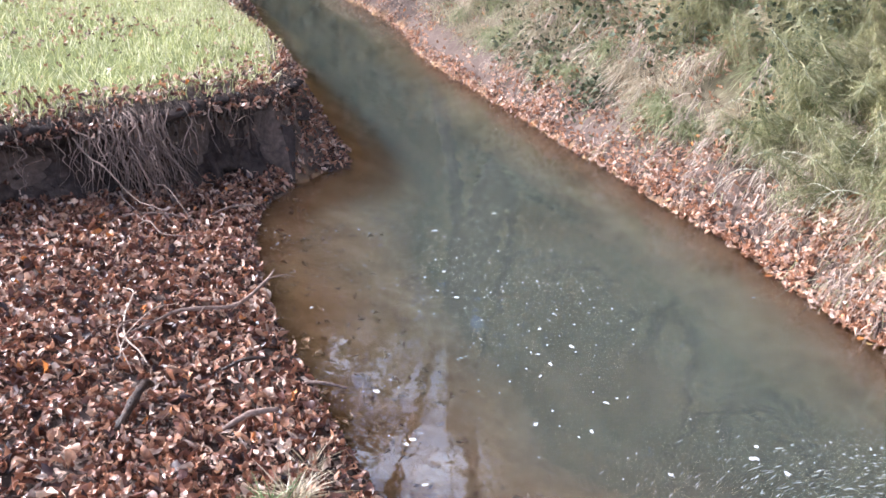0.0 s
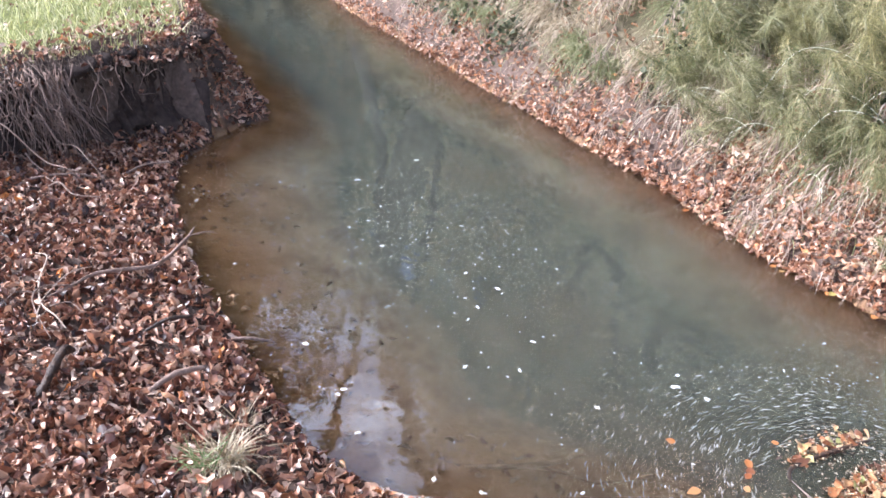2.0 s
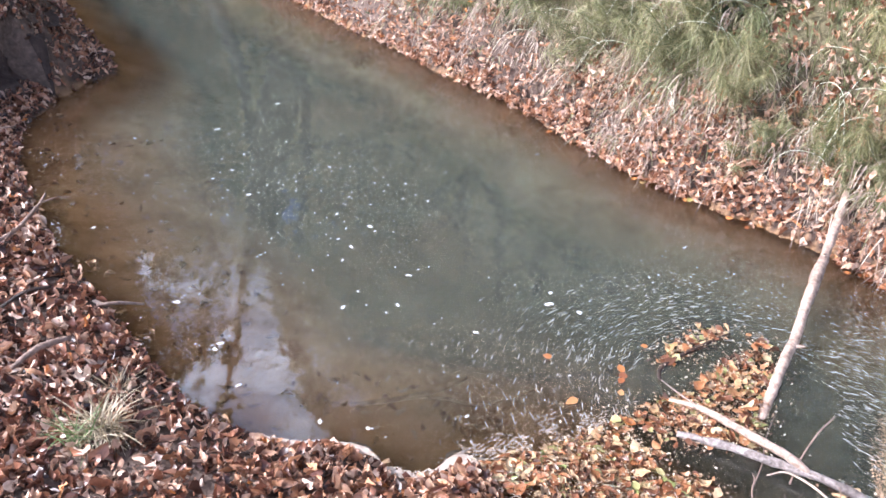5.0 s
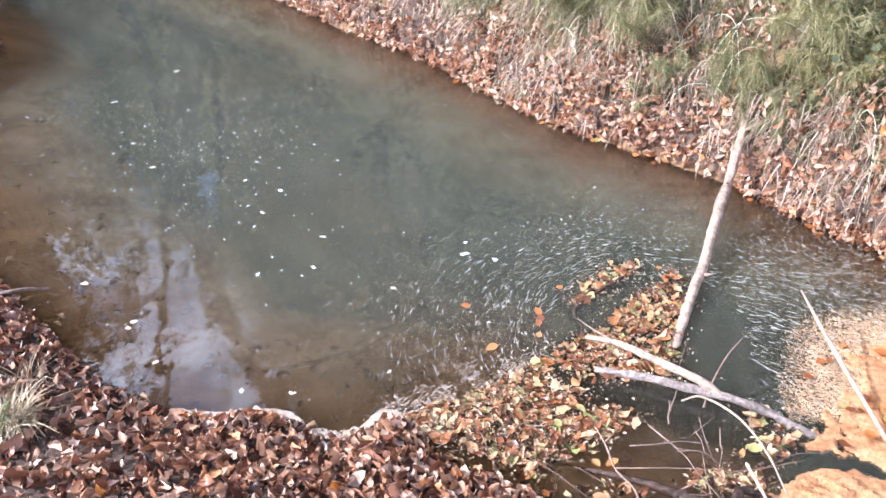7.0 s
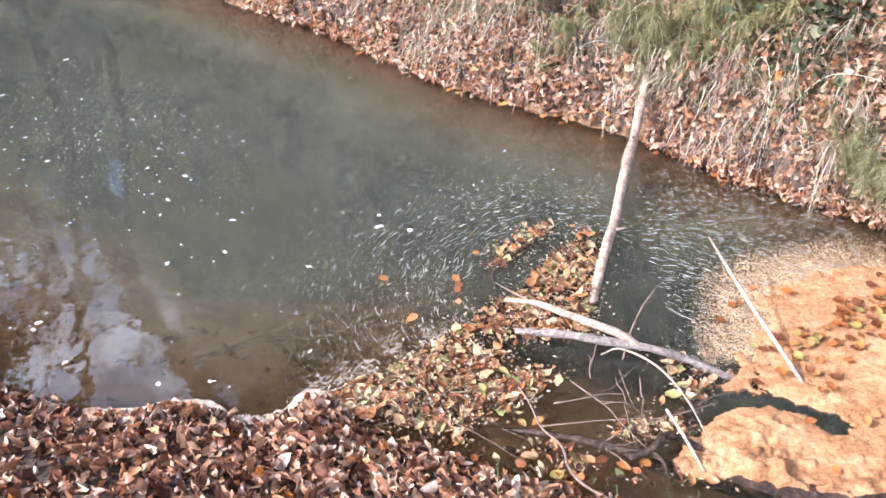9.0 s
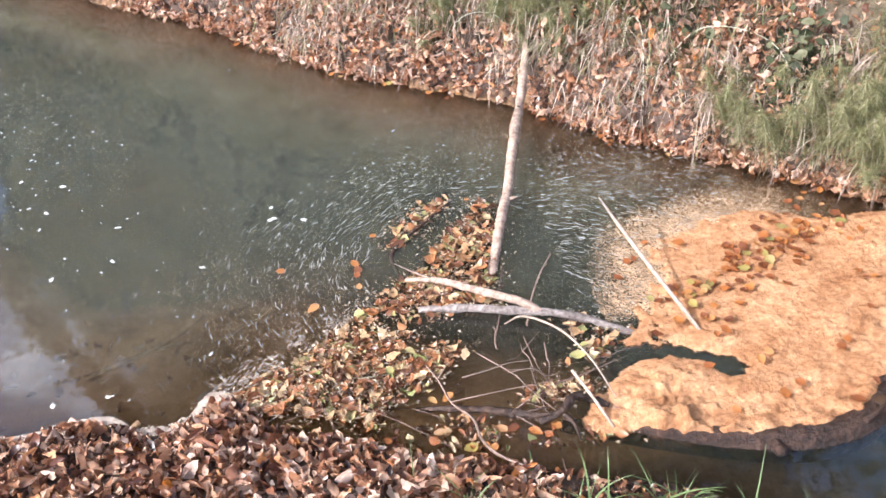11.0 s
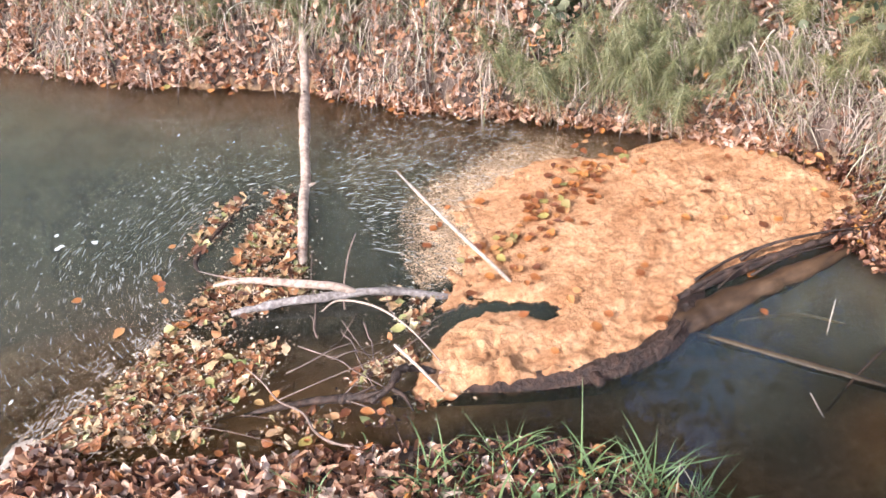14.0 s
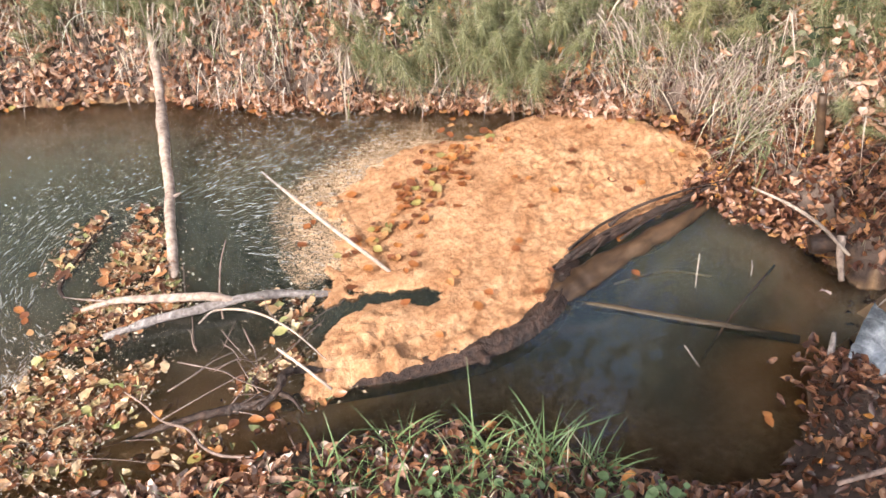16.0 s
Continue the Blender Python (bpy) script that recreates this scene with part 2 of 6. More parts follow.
mat_grey_wood = grainy("grey_wood", [(0.3, (0.12, 0.095, 0.085)), (0.55, (0.28, 0.24, 0.225)), (0.8, (0.48, 0.43, 0.40))], 55, 0.8, 0.9, 0.012)
mat_twig = grainy("twig_bark", [(0.3, (0.26, 0.185, 0.14)), (0.7, (0.56, 0.46, 0.385))], 50, 0.75, 0.4, 0.004)
mat_brown_twig = grainy("brown_twig_bark", [(0.3, (0.13, 0.085, 0.065)), (0.7, (0.32, 0.23, 0.19))], 50, 0.75, 0.5, 0.004)
mat_awash = grainy("awash_wood", [(0.3, (0.036, 0.025, 0.014)), (0.7, (0.078, 0.053, 0.031))], 30, 0.6, 0.4, 0.005)
mat_sunken = grainy("sunken_wood", [(0.3, (0.36, 0.21, 0.10)), (0.7, (0.62, 0.42, 0.23))], 30, 0.7, 0.4, 0.005)


def build_banded(n, l, s):
    """Jointed stalks: pale lengths between dark rings."""
    co = n.new("ShaderNodeTexCoord")
    wave = n.new("ShaderNodeTexWave")
    wave.bands_direction = "Z"
    wave.inputs["Scale"].default_value, wave.inputs["Distortion"].default_value = 9.0, 1.5
    l.new(co.outputs["Object"], wave.inputs["Vector"])
    r = ramp_node(n, [(0.14, (0.10, 0.10, 0.05)), (0.3, (0.68, 0.66, 0.54)), (0.8, (0.56, 0.56, 0.40))])
    l.new(wave.outputs["Fac"], r.inputs[0])
    l.new(r.outputs[0], s.inputs["Base Color"])
    s.inputs["Roughness"].default_value = 0.6


mat_banded = material("jointed_stalk", build_banded)
mat_bark = grainy("tree_bark", [(0.3, (0.06, 0.05, 0.045)), (0.7, (0.16, 0.14, 0.12))], 9, 0.9, 0.8, 0.03, stretch=(1, 1, 0.25))


def build_foam(n, l, s):
    fine = noise_node(n, l, 140, 4, 0.6)
    r = ramp_node(n, [(0.3, (0.42, 0.39, 0.34)), (0.7, (0.68, 0.65, 0.60))])
    l.new(fine.outputs["Fac"], r.inputs[0])
    l.new(r.outputs[0], s.inputs["Base Color"])
    s.inputs["Roughness"].default_value = 0.6
    add_bump(n, l, s, fine.outputs["Fac"], 0.6, 0.003)


def build_scum(n, l, s):
    fine, mid, wide = noise_node(n, l, 60, 8, 0.66), noise_node(n, l, 11, 6, 0.62, (1, 1.8, 1)), noise_node(n, l, 3.2, 4, 0.6, (1.6, 1, 1))
    r = ramp_node(n, [(0.25, (0.27, 0.125, 0.058)), (0.45, (0.45, 0.235, 0.115)), (0.72, (0.60, 0.365, 0.205))])
    l.new(mid.outputs["Fac"], r.inputs[0])
    f = ramp_node(n, [(0.3, (0.62, 0.55, 0.48)), (0.6, (1.08, 1.07, 1.05))])
    l.new(fine.outputs["Fac"], f.inputs[0])
    w = ramp_node(n, [(0.35, (0.74, 0.68, 0.62)), (0.6, (1.03, 1.03, 1.03))])
    l.new(wide.outputs["Fac"], w.inputs[0])
    col = mixed(n, l, r.outputs[0], f.outputs[0], 1.0, "MULTIPLY")
    l.new(mixed(n, l, col, w.outputs[0], 1.0, "MULTIPLY"), s.inputs["Base Color"])
    s.inputs["Roughness"].default_value, s.inputs["Specular IOR Level"].default_value = 0.75, 0.25
    add_bump(n, l, s, fine.outputs["Fac"], 0.8, 0.012)


mat_dam = grainy("dam_bark", [(0.3, (0.012, 0.007, 0.005)), (0.5, (0.042, 0.022, 0.015)), (0.78, (0.12, 0.066, 0.045))], 42, 0.45, 1.0, 0.02, spec=0.4)
mat_peeled = grainy("peeled_wet_wood", [(0.3, (0.028, 0.016, 0.009)), (0.52, (0.075, 0.042, 0.022)), (0.78, (0.14, 0.084, 0.047))], 22, 0.5, 0.4, 0.01, stretch=(0.4, 1, 1), spec=0.35)
mat_reed_straw = leafy("reed_straw", [(0.0, (0.17, 0.12, 0.09)), (0.45, (0.42, 0.33, 0.265)), (0.8, (0.66, 0.57, 0.48)), (0.9, (0.36, 0.36, 0.19)), (1.0, (0.26, 0.29, 0.13))], clear=0.3, grain=25)
mat_foam, mat_scum = material("foam", build_foam), material("orange_scum", build_scum)
mat_thin_foam = grainy("thin_foam", [(0.3, (0.24, 0.225, 0.195)), (0.7, (0.47, 0.45, 0.41))], 140, 0.6, 0.4, 0.002)
mat_crumb = grainy("foam_crumb", [(0.3, (0.42, 0.27, 0.16)), (0.7, (0.58, 0.41, 0.26))], 90, 0.7, 0.3, 0.003)
mat_spill = grainy("spill_water", [(0.35, (0.10, 0.11, 0.12)), (0.55, (0.34, 0.36, 0.38)), (0.75, (0.80, 0.81, 0.82))], 14, 0.18, 0.5, 0.01, stretch=(1, 1, 3), spec=0.8)
mat_rim = grainy("rim_foam", [(0.3, (0.28, 0.22, 0.18)), (0.6, (0.42, 0.36, 0.31)), (0.85, (0.56, 0.50, 0.45))], 45, 0.7, 0.4, 0.004)


def build_ground(n, l, s):
    """Soil, silt below the water line, and thin turf on the lawn, told apart by the layers stored on the sheet."""
    fine, mid = noise_node(n, l, 28, 9, 0.68), noise_node(n, l, 3.1, 5, 0.6)
    soil = ramp_node(n, [(0.3, (0.055, 0.038, 0.030)), (0.55, (0.13, 0.09, 0.07)), (0.8, (0.24, 0.175, 0.135))])
    silt = ramp_node(n, [(0.3, (0.34, 0.18, 0.072)), (0.55, (0.56, 0.33, 0.15)), (0.85, (0.68, 0.46, 0.26))])
    turf = ramp_node(n, [(0.3, (0.10, 0.10, 0.035)), (0.6, (0.17, 0.19, 0.06)), (0.85, (0.28, 0.26, 0.12))])
    l.new(fine.outputs["Fac"], soil.inputs[0]), l.new(mid.outputs["Fac"], silt.inputs[0]), l.new(fine.outputs["Fac"], turf.inputs[0])
    layer = n.new("ShaderNodeAttribute")
    layer.attribute_name = "layer"
    split = n.new("ShaderNodeSeparateColor")
    l.new(layer.outputs["Color"], split.inputs[0])
    col = mixed(n, l, soil.outputs[0], silt.outputs[0], split.outputs[0])
    col = mixed(n, l, col, turf.outputs[0], split.outputs[1])
    wet = mixed(n, l, col, (0.42, 0.38, 0.36), 1.0, "MULTIPLY")
    col = mixed(n, l, col, wet, split.outputs[2])
    mud = ramp_node(n, [(0.3, (0.045, 0.044, 0.034)), (0.7, (0.068, 0.066, 0.051))])
    l.new(mid.outputs["Fac"], mud.inputs[0])
    col = mixed(n, l, col, mud.outputs[0], layer.outputs["Alpha"])
    l.new(col, s.inputs["Base Color"])
    s.inputs["Roughness"].default_value, s.inputs["Specular IOR Level"].default_value = 0.88, 0.3
    add_bump(n, l, s, fine.outputs["Fac"], 0.8, 0.02)
    calm = n.new("ShaderNodeMapRange")
    calm.inputs["To Min"].default_value, calm.inputs["To Max"].default_value = 0.8, 0.02
    l.new(layer.outputs["Alpha"], calm.inputs["Value"])
    l.new(calm.outputs[0], s.inputs["Normal"].links[0].from_node.inputs["Strength"])


def build_water(n, l, s):
    """Turbid water: the deeper it is, the less of its bed shows."""
    layer = n.new("ShaderNodeAttribute")
    layer.attribute_name = "murk"
    cloud = noise_node(n, l, 1.6, 4, 0.55)
    r = ramp_node(n, [(0.3, (0.099, 0.107, 0.085)), (0.7, (0.140, 0.149, 0.119))])
    l.new(cloud.outputs["Fac"], r.inputs[0])
    body = n.new("ShaderNodeSubsurfaceScattering")
    body.falloff = "BURLEY"
    body.inputs["Scale"].default_value = 0.42
    body.inputs["Radius"].default_value = (1.0, 1.0, 1.0)
    silty = n.new("ShaderNodeAttribute")
    silty.attribute_name = "silt"
    l.new(mixed(n, l, r.outputs[0], (0.170, 0.121, 0.080), silty.outputs["Fac"]), body.inputs["Color"])
    clear = n.new("ShaderNodeBsdfTransparent")
    clear.inputs["Color"].default_value = (0.98, 0.90, 0.76, 1)
    mix = n.new("ShaderNodeMixShader")
    l.new(layer.outputs["Fac"], mix.inputs[0])
    l.new(clear.outputs[0], mix.inputs[1]), l.new(body.outputs[0], mix.inputs[2])
    gloss = n.new("ShaderNodeBsdfGlossy")
    gloss.inputs["Roughness"].default_value = 0.008
    swell, ripple = noise_node(n, l, 5.0, 2, 0.5, (1.0, 1.0, 1.0)), noise_node(n, l, 22.0, 2, 0.5)
    add = n.new("ShaderNodeMath")
    add.operation = "MULTIPLY_ADD"
    add.inputs[1].default_value = 0.12
    l.new(ripple.outputs["Fac"], add.inputs[0]), l.new(swell.outputs["Fac"], add.inputs[2])
    b = n.new("ShaderNodeBump")
    b.inputs["Strength"].default_value, b.inputs["Distance"].default_value = 0.16, 0.012
    l.new(add.outputs[0], b.inputs["Height"])
    l.new(b.outputs[0], gloss.inputs["Normal"])
    fr = n.new("ShaderNodeFresnel")
    fr.inputs["IOR"].default_value = 1.8
    l.new(b.outputs[0], fr.inputs["Normal"])
    top = n.new("ShaderNodeMixShader")
    l.new(fr.outputs[0], top.inputs[0]), l.new(mix.outputs[0], top.inputs[1]), l.new(gloss.outputs[0], top.inputs[2])
    l.new(top.outputs[0], n["Material Output"].inputs["Surface"])
    n.remove(s)


mat_ground, mat_water = material("ground", build_ground), material("turbid_water", build_water)
mat_face = grainy("earth_face", [(0.3, (0.020, 0.014, 0.012)), (0.55, (0.060, 0.041, 0.034)), (0.8, (0.13, 0.092, 0.076))], 16, 0.9, 0.9, 0.03)

# ---- the plan: shores, banks ----
far_shore = spline([(-22, 24.5), (-7.35, 11.67), (-4.52, 8.6), (-2.86, 7.0), (-1.33, 5.58), (-0.55, 4.88), (0.13, 4.11), (0.86, 3.62),
                    (1.28, 3.14), (1.85, 2.66), (2.18, 2.32), (2.42, 2.05), (2.5, 1.75), (2.34, 1.45), (2.26, 1.2), (2.16, 1.0)], 5)
near_shore = spline([(2.0, 0.84), (1.84, 0.85), (1.70, 0.77), (1.48, 0.70), (1.32, 0.76), (1.17, 0.98), (0.93, 1.30), (0.66, 1.42), (0.33, 1.55), (0.04, 1.66), (-0.18, 1.76), (-0.35, 1.93), (-0.51, 1.83),
                     (-0.72, 1.92), (-1.0, 1.9), (-1.28, 1.99), (-1.83, 2.44), (-2.42, 2.94), (-3.0, 3.6), (-3.24, 4.1), (-3.27, 4.6),
                     (-3.22, 4.95), (-3.89, 5.7), (-6.21, 8.0), (-8.57, 10.44), (-24, 24.0)], 5)
shore = np.vstack([far_shore, near_shore])
lawn_edge = spline([(-30, -3.0), (-7.0, -0.5), (-5.0, 1.7), (-4.25, 2.8), (-3.95, 3.55), (-3.72, 4.15), (-3.62, 4.5), (-3.85, 5.0),
                    (-4.6, 5.9), (-6.9, 8.2), (-9.2, 10.7), (-25, 24.5)], 5)
lawn = np.vstack([lawn_edge, [(-400, 400), (-400, -30)]])
far_side = np.vstack([far_shore, [(3.0, 0.3), (3.5, -1.5), (400, -400), (400, 400), (-30, 400)]])
# floating leaves: the main raft, the strip along the stick, the islet
raft_main = np.array([(-0.40, 1.90), (-0.06, 2.10), (0.13, 2.28), (0.30, 2.44), (0.55, 2.22), (0.78, 2.06), (0.88, 1.97), (0.77, 1.82), (0.68, 1.75), (0.52, 1.73), (0.36, 1.73), (0.2, 1.72), (-0.1, 1.80)])
raft_side = np.array([(0.32, 2.42), (0.42, 2.58), (0.60, 2.80), (0.64, 2.72), (0.58, 2.42), (0.52, 2.24)])
raft_isle = np.array([(0.17, 2.56), (0.24, 2.68), (0.36, 2.80), (0.50, 2.85), (0.47, 2.79), (0.36, 2.68), (0.25, 2.55)])


def ground_z(x, y):
    """Height of the ground, and how much of it is silt and turf."""
    x, y = np.asarray(x, float), np.asarray(y, float)
    wob = 0.035 * fbm(x * 3.1, y * 3.1, 3) + 0.02 * fbm(x * 11, y * 11, 4)
    # small bays and points in the far shore
    bay = (0.055 * fbm(x * 2.4, y * 2.4, 5) + 0.03 * fbm(x * 7, y * 7, 6)) * smooth(0.35, 0.8, (x + 2) * 0.68 + (y - 4.9) * 0.73) * smooth(2.2, 1.7, x)
    d, wet = distance(x + wob + bay, y - wob + bay, shore)
    _, far = distance(x + bay, y + bay, far_side)
    dl, on_lawn = distance(x + 0.5 * wob, y, lawn)
    bump = fbm(x * 2.2, y * 2.2, 11) * 0.03 + fbm(x * 9, y * 9, 17) * 0.012
    near = smooth(0.9, -0.9, (x + 2) * 0.68 + (y - 4.9) * 0.73) * smooth(5.4, 4.2, y) * (1 - 0.3 * smooth(-1.3, -0.7, x))
    bed = -0.62 * (1 - np.exp(-(0.012 + (0.22 - 0.15 * near) * d + (0.27 - 0.14 * near) * d * d) / 0.58))
    lower_pool = smooth(1.55, 1.35, y) * smooth(0.6, 1.0, x)
    bed = bed * (1 - 0.2 * lower_pool)
    scarp = d + 0.10 * fbm(x * 2.0, y * 2.0, 37)
    rise = (0.05 + 0.07 * smooth(4.6, 3.8, y)) * smooth(0, 0.08, d) + 0.14 * smooth(0.48, 0.58, scarp) * smooth(4.0, 4.6, y)  + 0.62 * np.minimum(d, 1.6) + 0.12 * np.minimum(np.maximum(d - 1.6, 0), 6)
    bank_far = rise + bump * (1 + 1.5 * smooth(0.1, 0.6, d)) + 0.16 * fbm(x * 1.3, y * 1.3, 23) * smooth(0.2, 0.9, d) + 0.05 * fbm(x * 3.7, y * 3.7, 29) * smooth(0.1, 0.4, d)
    bank_near = 0.03 * smooth(0, 0.06, d) + 0.26 * np.minimum(d, 0.9) + 0.05 * np.minimum(np.maximum(d - 0.9, 0), 4) + bump
    flat_left = smooth(-1.2, -1.9, x)
    bank_near = bank_near * (1 - 0.45 * flat_left)
    out = np.where(far, bank_far, bank_near)
    top = 0.62 - 0.26 * smooth(5.0, 8.5, y) + 0.03 * np.minimum(dl, 8) + bump
    slope = np.where(y > 4.4, smooth(-0.42, 0.02, np.where(on_lawn, dl, -dl)), smooth(-0.05, 0.03, np.where(on_lawn, dl, -dl)))
    out = np.where(far, out, out * (1 - slope) + top * slope)
    out = np.where(wet, bed + 0.4 * bump * smooth(0.05, 0.3, d) * smooth(-0.2, -0.1, bed), np.maximum(out, 0.012))
    # the drop below the spill
    fall = smooth(1.87, 2.02, x - 0.1 * (y - 0.8)) * smooth(1.02, 0.80, y) * smooth(0.02, 0.34, y + 1.5 * wob) * smooth(2.85, 2.4, x + 3 * wob)
    out = out * (1 - fall) - 0.28 * fall
    return out, smooth(0.01, -0.03, out) * (1 - 0.85 * smooth(1.6, 1.45, y) * smooth(0.3, 0.6, x) * smooth(1.85, 1.45, x)) * (1 - fall) * (1 - 0.9 * np.exp(-(((x - 0.76) / 0.32) ** 2 + ((y - 2.28) / 0.34) ** 2))), np.where(far, 0.35 * smooth(0.25, 0.8, d), smooth(0.02, 0.2, np.where(on_lawn, dl, 0)))


def steps(*spans):
    """Grid lines: (start, end, spacing) spans, with ever wider steps out to the horizon on both ends."""
    core = np.concatenate([np.arange(a, b, s) for a, b, s in spans])
    out = np.cumsum(0.15 * 1.32 ** np.arange(27))
    return np.concatenate([core[0] - out[::-1], core, core[-1] + out])


def sheet(name, xs, ys, height, mat):
    gx, gy = np.meshgrid(xs, ys, indexing="xy")
    z = height(gx, gy)
    return mesh_from(name, np.stack([gx, gy, z], -1).reshape(-1, 3), grid_faces(len(ys), len(xs)), mat), gx, gy


gx, gy = np.meshgrid(steps((-9.5, -5.0, 0.09), (-5.0, 2.9, 0.035)), steps((0.0, 6.0, 0.035), (6.0, 13.0, 0.09)), indexing="xy")
gz, silt, turf = ground_z(gx, gy)
me = mesh_from("ground", np.stack([gx, gy, gz], -1).reshape(-1, 3), grid_faces(*gx.shape), mat_ground)
layer = me.color_attributes.new("layer", "FLOAT_COLOR", "POINT")
mud = np.maximum(smooth(-0.09, -0.19, gz), 0.8 * smooth(-0.02, -0.06, gz) * smooth(1.55, 1.4, gy) * smooth(0.6, 0.9, gx) * smooth(2.2, 1.95, gx))
layer.data.foreach_set("color", np.stack([silt, turf, smooth(0.11, 0.02, gz) * smooth(-0.03, 0.0, gz), mud], -1).astype(np.float32).ravel())
tagged(new("ground", me), "brown soil banks and meadow along a brook", "ground", kind="structure")

wx, wy = np.meshgrid(np.concatenate([np.arange(-25, -4, 0.25), np.arange(-4, 2.75, 0.05)]),
                     np.concatenate([np.arange(0.62, 6, 0.05), np.arange(6, 26, 0.25)]), indexing="xy")
deep = -ground_z(wx, wy)[0]
murk = 1 - np.exp(-np.maximum(deep, 0) * (1 + 0.35 * fbm(wx * 2.3, wy * 2.3, 121)) / 0.115)
pool = smooth(1.62, 1.5, wy) * smooth(0.5, 0.8, wx) * smooth(2.0, 1.65, wx)
murk = murk * (1 - pool) + pool * 0.44 * (1 - 0.3 * smooth(1.7, 1.98, wx)) * (1 - np.exp(-np.maximum(deep, 0) / 0.10))
murk *= 1 - 0.15 * smooth(0.6, 0.1, distance(wx, wy, near_shore, False)[0]) * smooth(0.6, 0.2, wx) * smooth(4.4, 3.6, wy)
murk *= 1 - 0.34 * smooth(0.52, 0.12, distance(wx, wy, far_shore, False)[0]) * smooth(1.5, 1.8, wy)
still = np.exp(-(((wx - 0.76) / 0.28) ** 2 + ((wy - 2.28) / 0.30) ** 2))
murk *= 1 - 0.5 * still
murk *= 1 - 0.5 * smooth(-0.06, 0.06, np.where(distance(wx, wy, raft_main)[1], 1, -1) * distance(wx, wy, raft_main)[0])
murk *= 0.79 - 0.06 * smooth(1.62, 1.45, wy) * smooth(0.5, 0.8, wx)
murk = murk / (1 + (murk / 0.48) ** 4) ** 0.25
faces = grid_faces(*wx.shape)
cx, cy = wx.ravel()[faces].mean(1), wy.ravel()[faces].mean(1)
keep = (deep.ravel()[faces].max(1) > -0.05) & ~((cx > 1.93) & (cy < 0.86 + 0.25 * (cx - 1.95)))
me = mesh_from("water", np.stack([wx, wy, 0 * wx], -1).reshape(-1, 3), faces[keep], mat_water)
silty = 0.75 * smooth(1.0, 0.1, distance(wx, wy, near_shore, False)[0]) * smooth(1.0, 0.5, wx) * smooth(4.6, 3.8, wy) + 0.35 * smooth(0.5, 0.1, distance(wx, wy, far_shore, False)[0]) * smooth(1.5, 1.8, wy)
at = me.attributes.new("silt", "FLOAT", "POINT")
at.data.foreach_set("value", np.clip(silty * (0.8 + 0.7 * fbm(wx * 2.6, wy * 2.6, 83)) + 0.25 * smooth(0.1, 0.6, fbm(wx * 1.3, wy * 1.3, 85)), 0, 1).astype(np.float32).ravel())
at = me.attributes.new("murk", "FLOAT", "POINT")
at.data.foreach_set("value", murk.astype(np.float32).ravel())
tagged(new("water", me), "murky grey-green water of a slow brook", "water", kind="structure")


# ---- leaves, blades ----
def leaf_shape(curl, fold, twist, wide=0.62, cols=5, rough=0.0):
    """A leaf one unit long: a pointed oval with an uneven rim, folded on its rib and curled."""
    s = np.linspace(0, 1, cols)
    half = 0.5 * wide * np.sin(np.pi * np.clip(s, 0.02, 0.985) ** 0.85) ** 0.8
    roll = np.minimum(np.abs(curl), 2.2) * 1.9
    rows = []
    for side in (-1.0, 0.0, 1.0):
        across = side * half * (1 + 0.45 * rough * rng.uniform(-1, 0.6, cols))
        bend = (s - 0.5) * roll
        along = np.sin(bend) / roll if roll > 0.05 else s - 0.5
        lift = np.sign(curl) * (1 - np.cos(bend)) / max(roll, 0.05)
        up = abs(side) * half * fold + lift + twist * across * (s - 0.5)
        rows.append(np.stack([along + 0 * across, across * (1 - 0.3 * abs(fold)), up], -1))
    v = np.stack(rows, 1)
    v[:, (0, 2)] += rough * rng.normal(0, 1, (cols, 2, 3)) * np.array([0.05, 0.05, 0.085])
    v[:, 1, 2] += rough * rng.normal(0, 0.03, cols)
    return v.reshape(-1, 3), grid_faces(cols, 3)


SHAPES = [leaf_shape(rng.uniform(-0.7, 1.6), rng.uniform(-0.8, 1.3), rng.uniform(-2.4, 2.4), rng.uniform(0.36, 0.70), cols=5, rough=rng.uniform(0.5, 1.1)) for _ in range(60)]
FAR_SHAPES = [leaf_shape(rng.uniform(-0.7, 1.0), rng.uniform(-0.5, 0.9), 0.5, rng.uniform(0.55, 0.78), cols=3) for _ in range(6)]


def turned(yaw, pitch, roll):
    cy, sy, cp, sp, cr, sr = np.cos(yaw), np.sin(yaw), np.cos(pitch), np.sin(pitch), np.cos(roll), np.sin(roll)
    return np.stack([np.stack([cy * cp, cy * sp * sr - sy * cr, cy * sp * cr + sy * sr], -1),
                     np.stack([sy * cp, sy * sp * sr + cy * cr, sy * sp * cr - cy * sr], -1),
                     np.stack([-sp, cp * sr, cp * cr], -1)], -2)


def leaves(at, size, tilt=0.5, shapes=None):
    """Many leaves as arrays: places (n, 3), lengths (n,)."""
    shapes = shapes or SHAPES
    n = len(at)
    kind = rng.integers(0, len(shapes), n)
    base = np.stack([v for v, _ in shapes])[kind] * np.asarray(size)[:, None, None]
    m = turned(rng.uniform(0, 2 * np.pi, n), rng.normal(0, tilt, n), rng.normal(0, tilt, n))
    verts = np.einsum("nij,nkj->nki", m, base) + at[:, None]
    k = base.shape[1]
    faces = shapes[0][1][None] + (np.arange(n) * k)[:, None, None]
    return verts.reshape(-1, 3), faces.reshape(-1, 4)


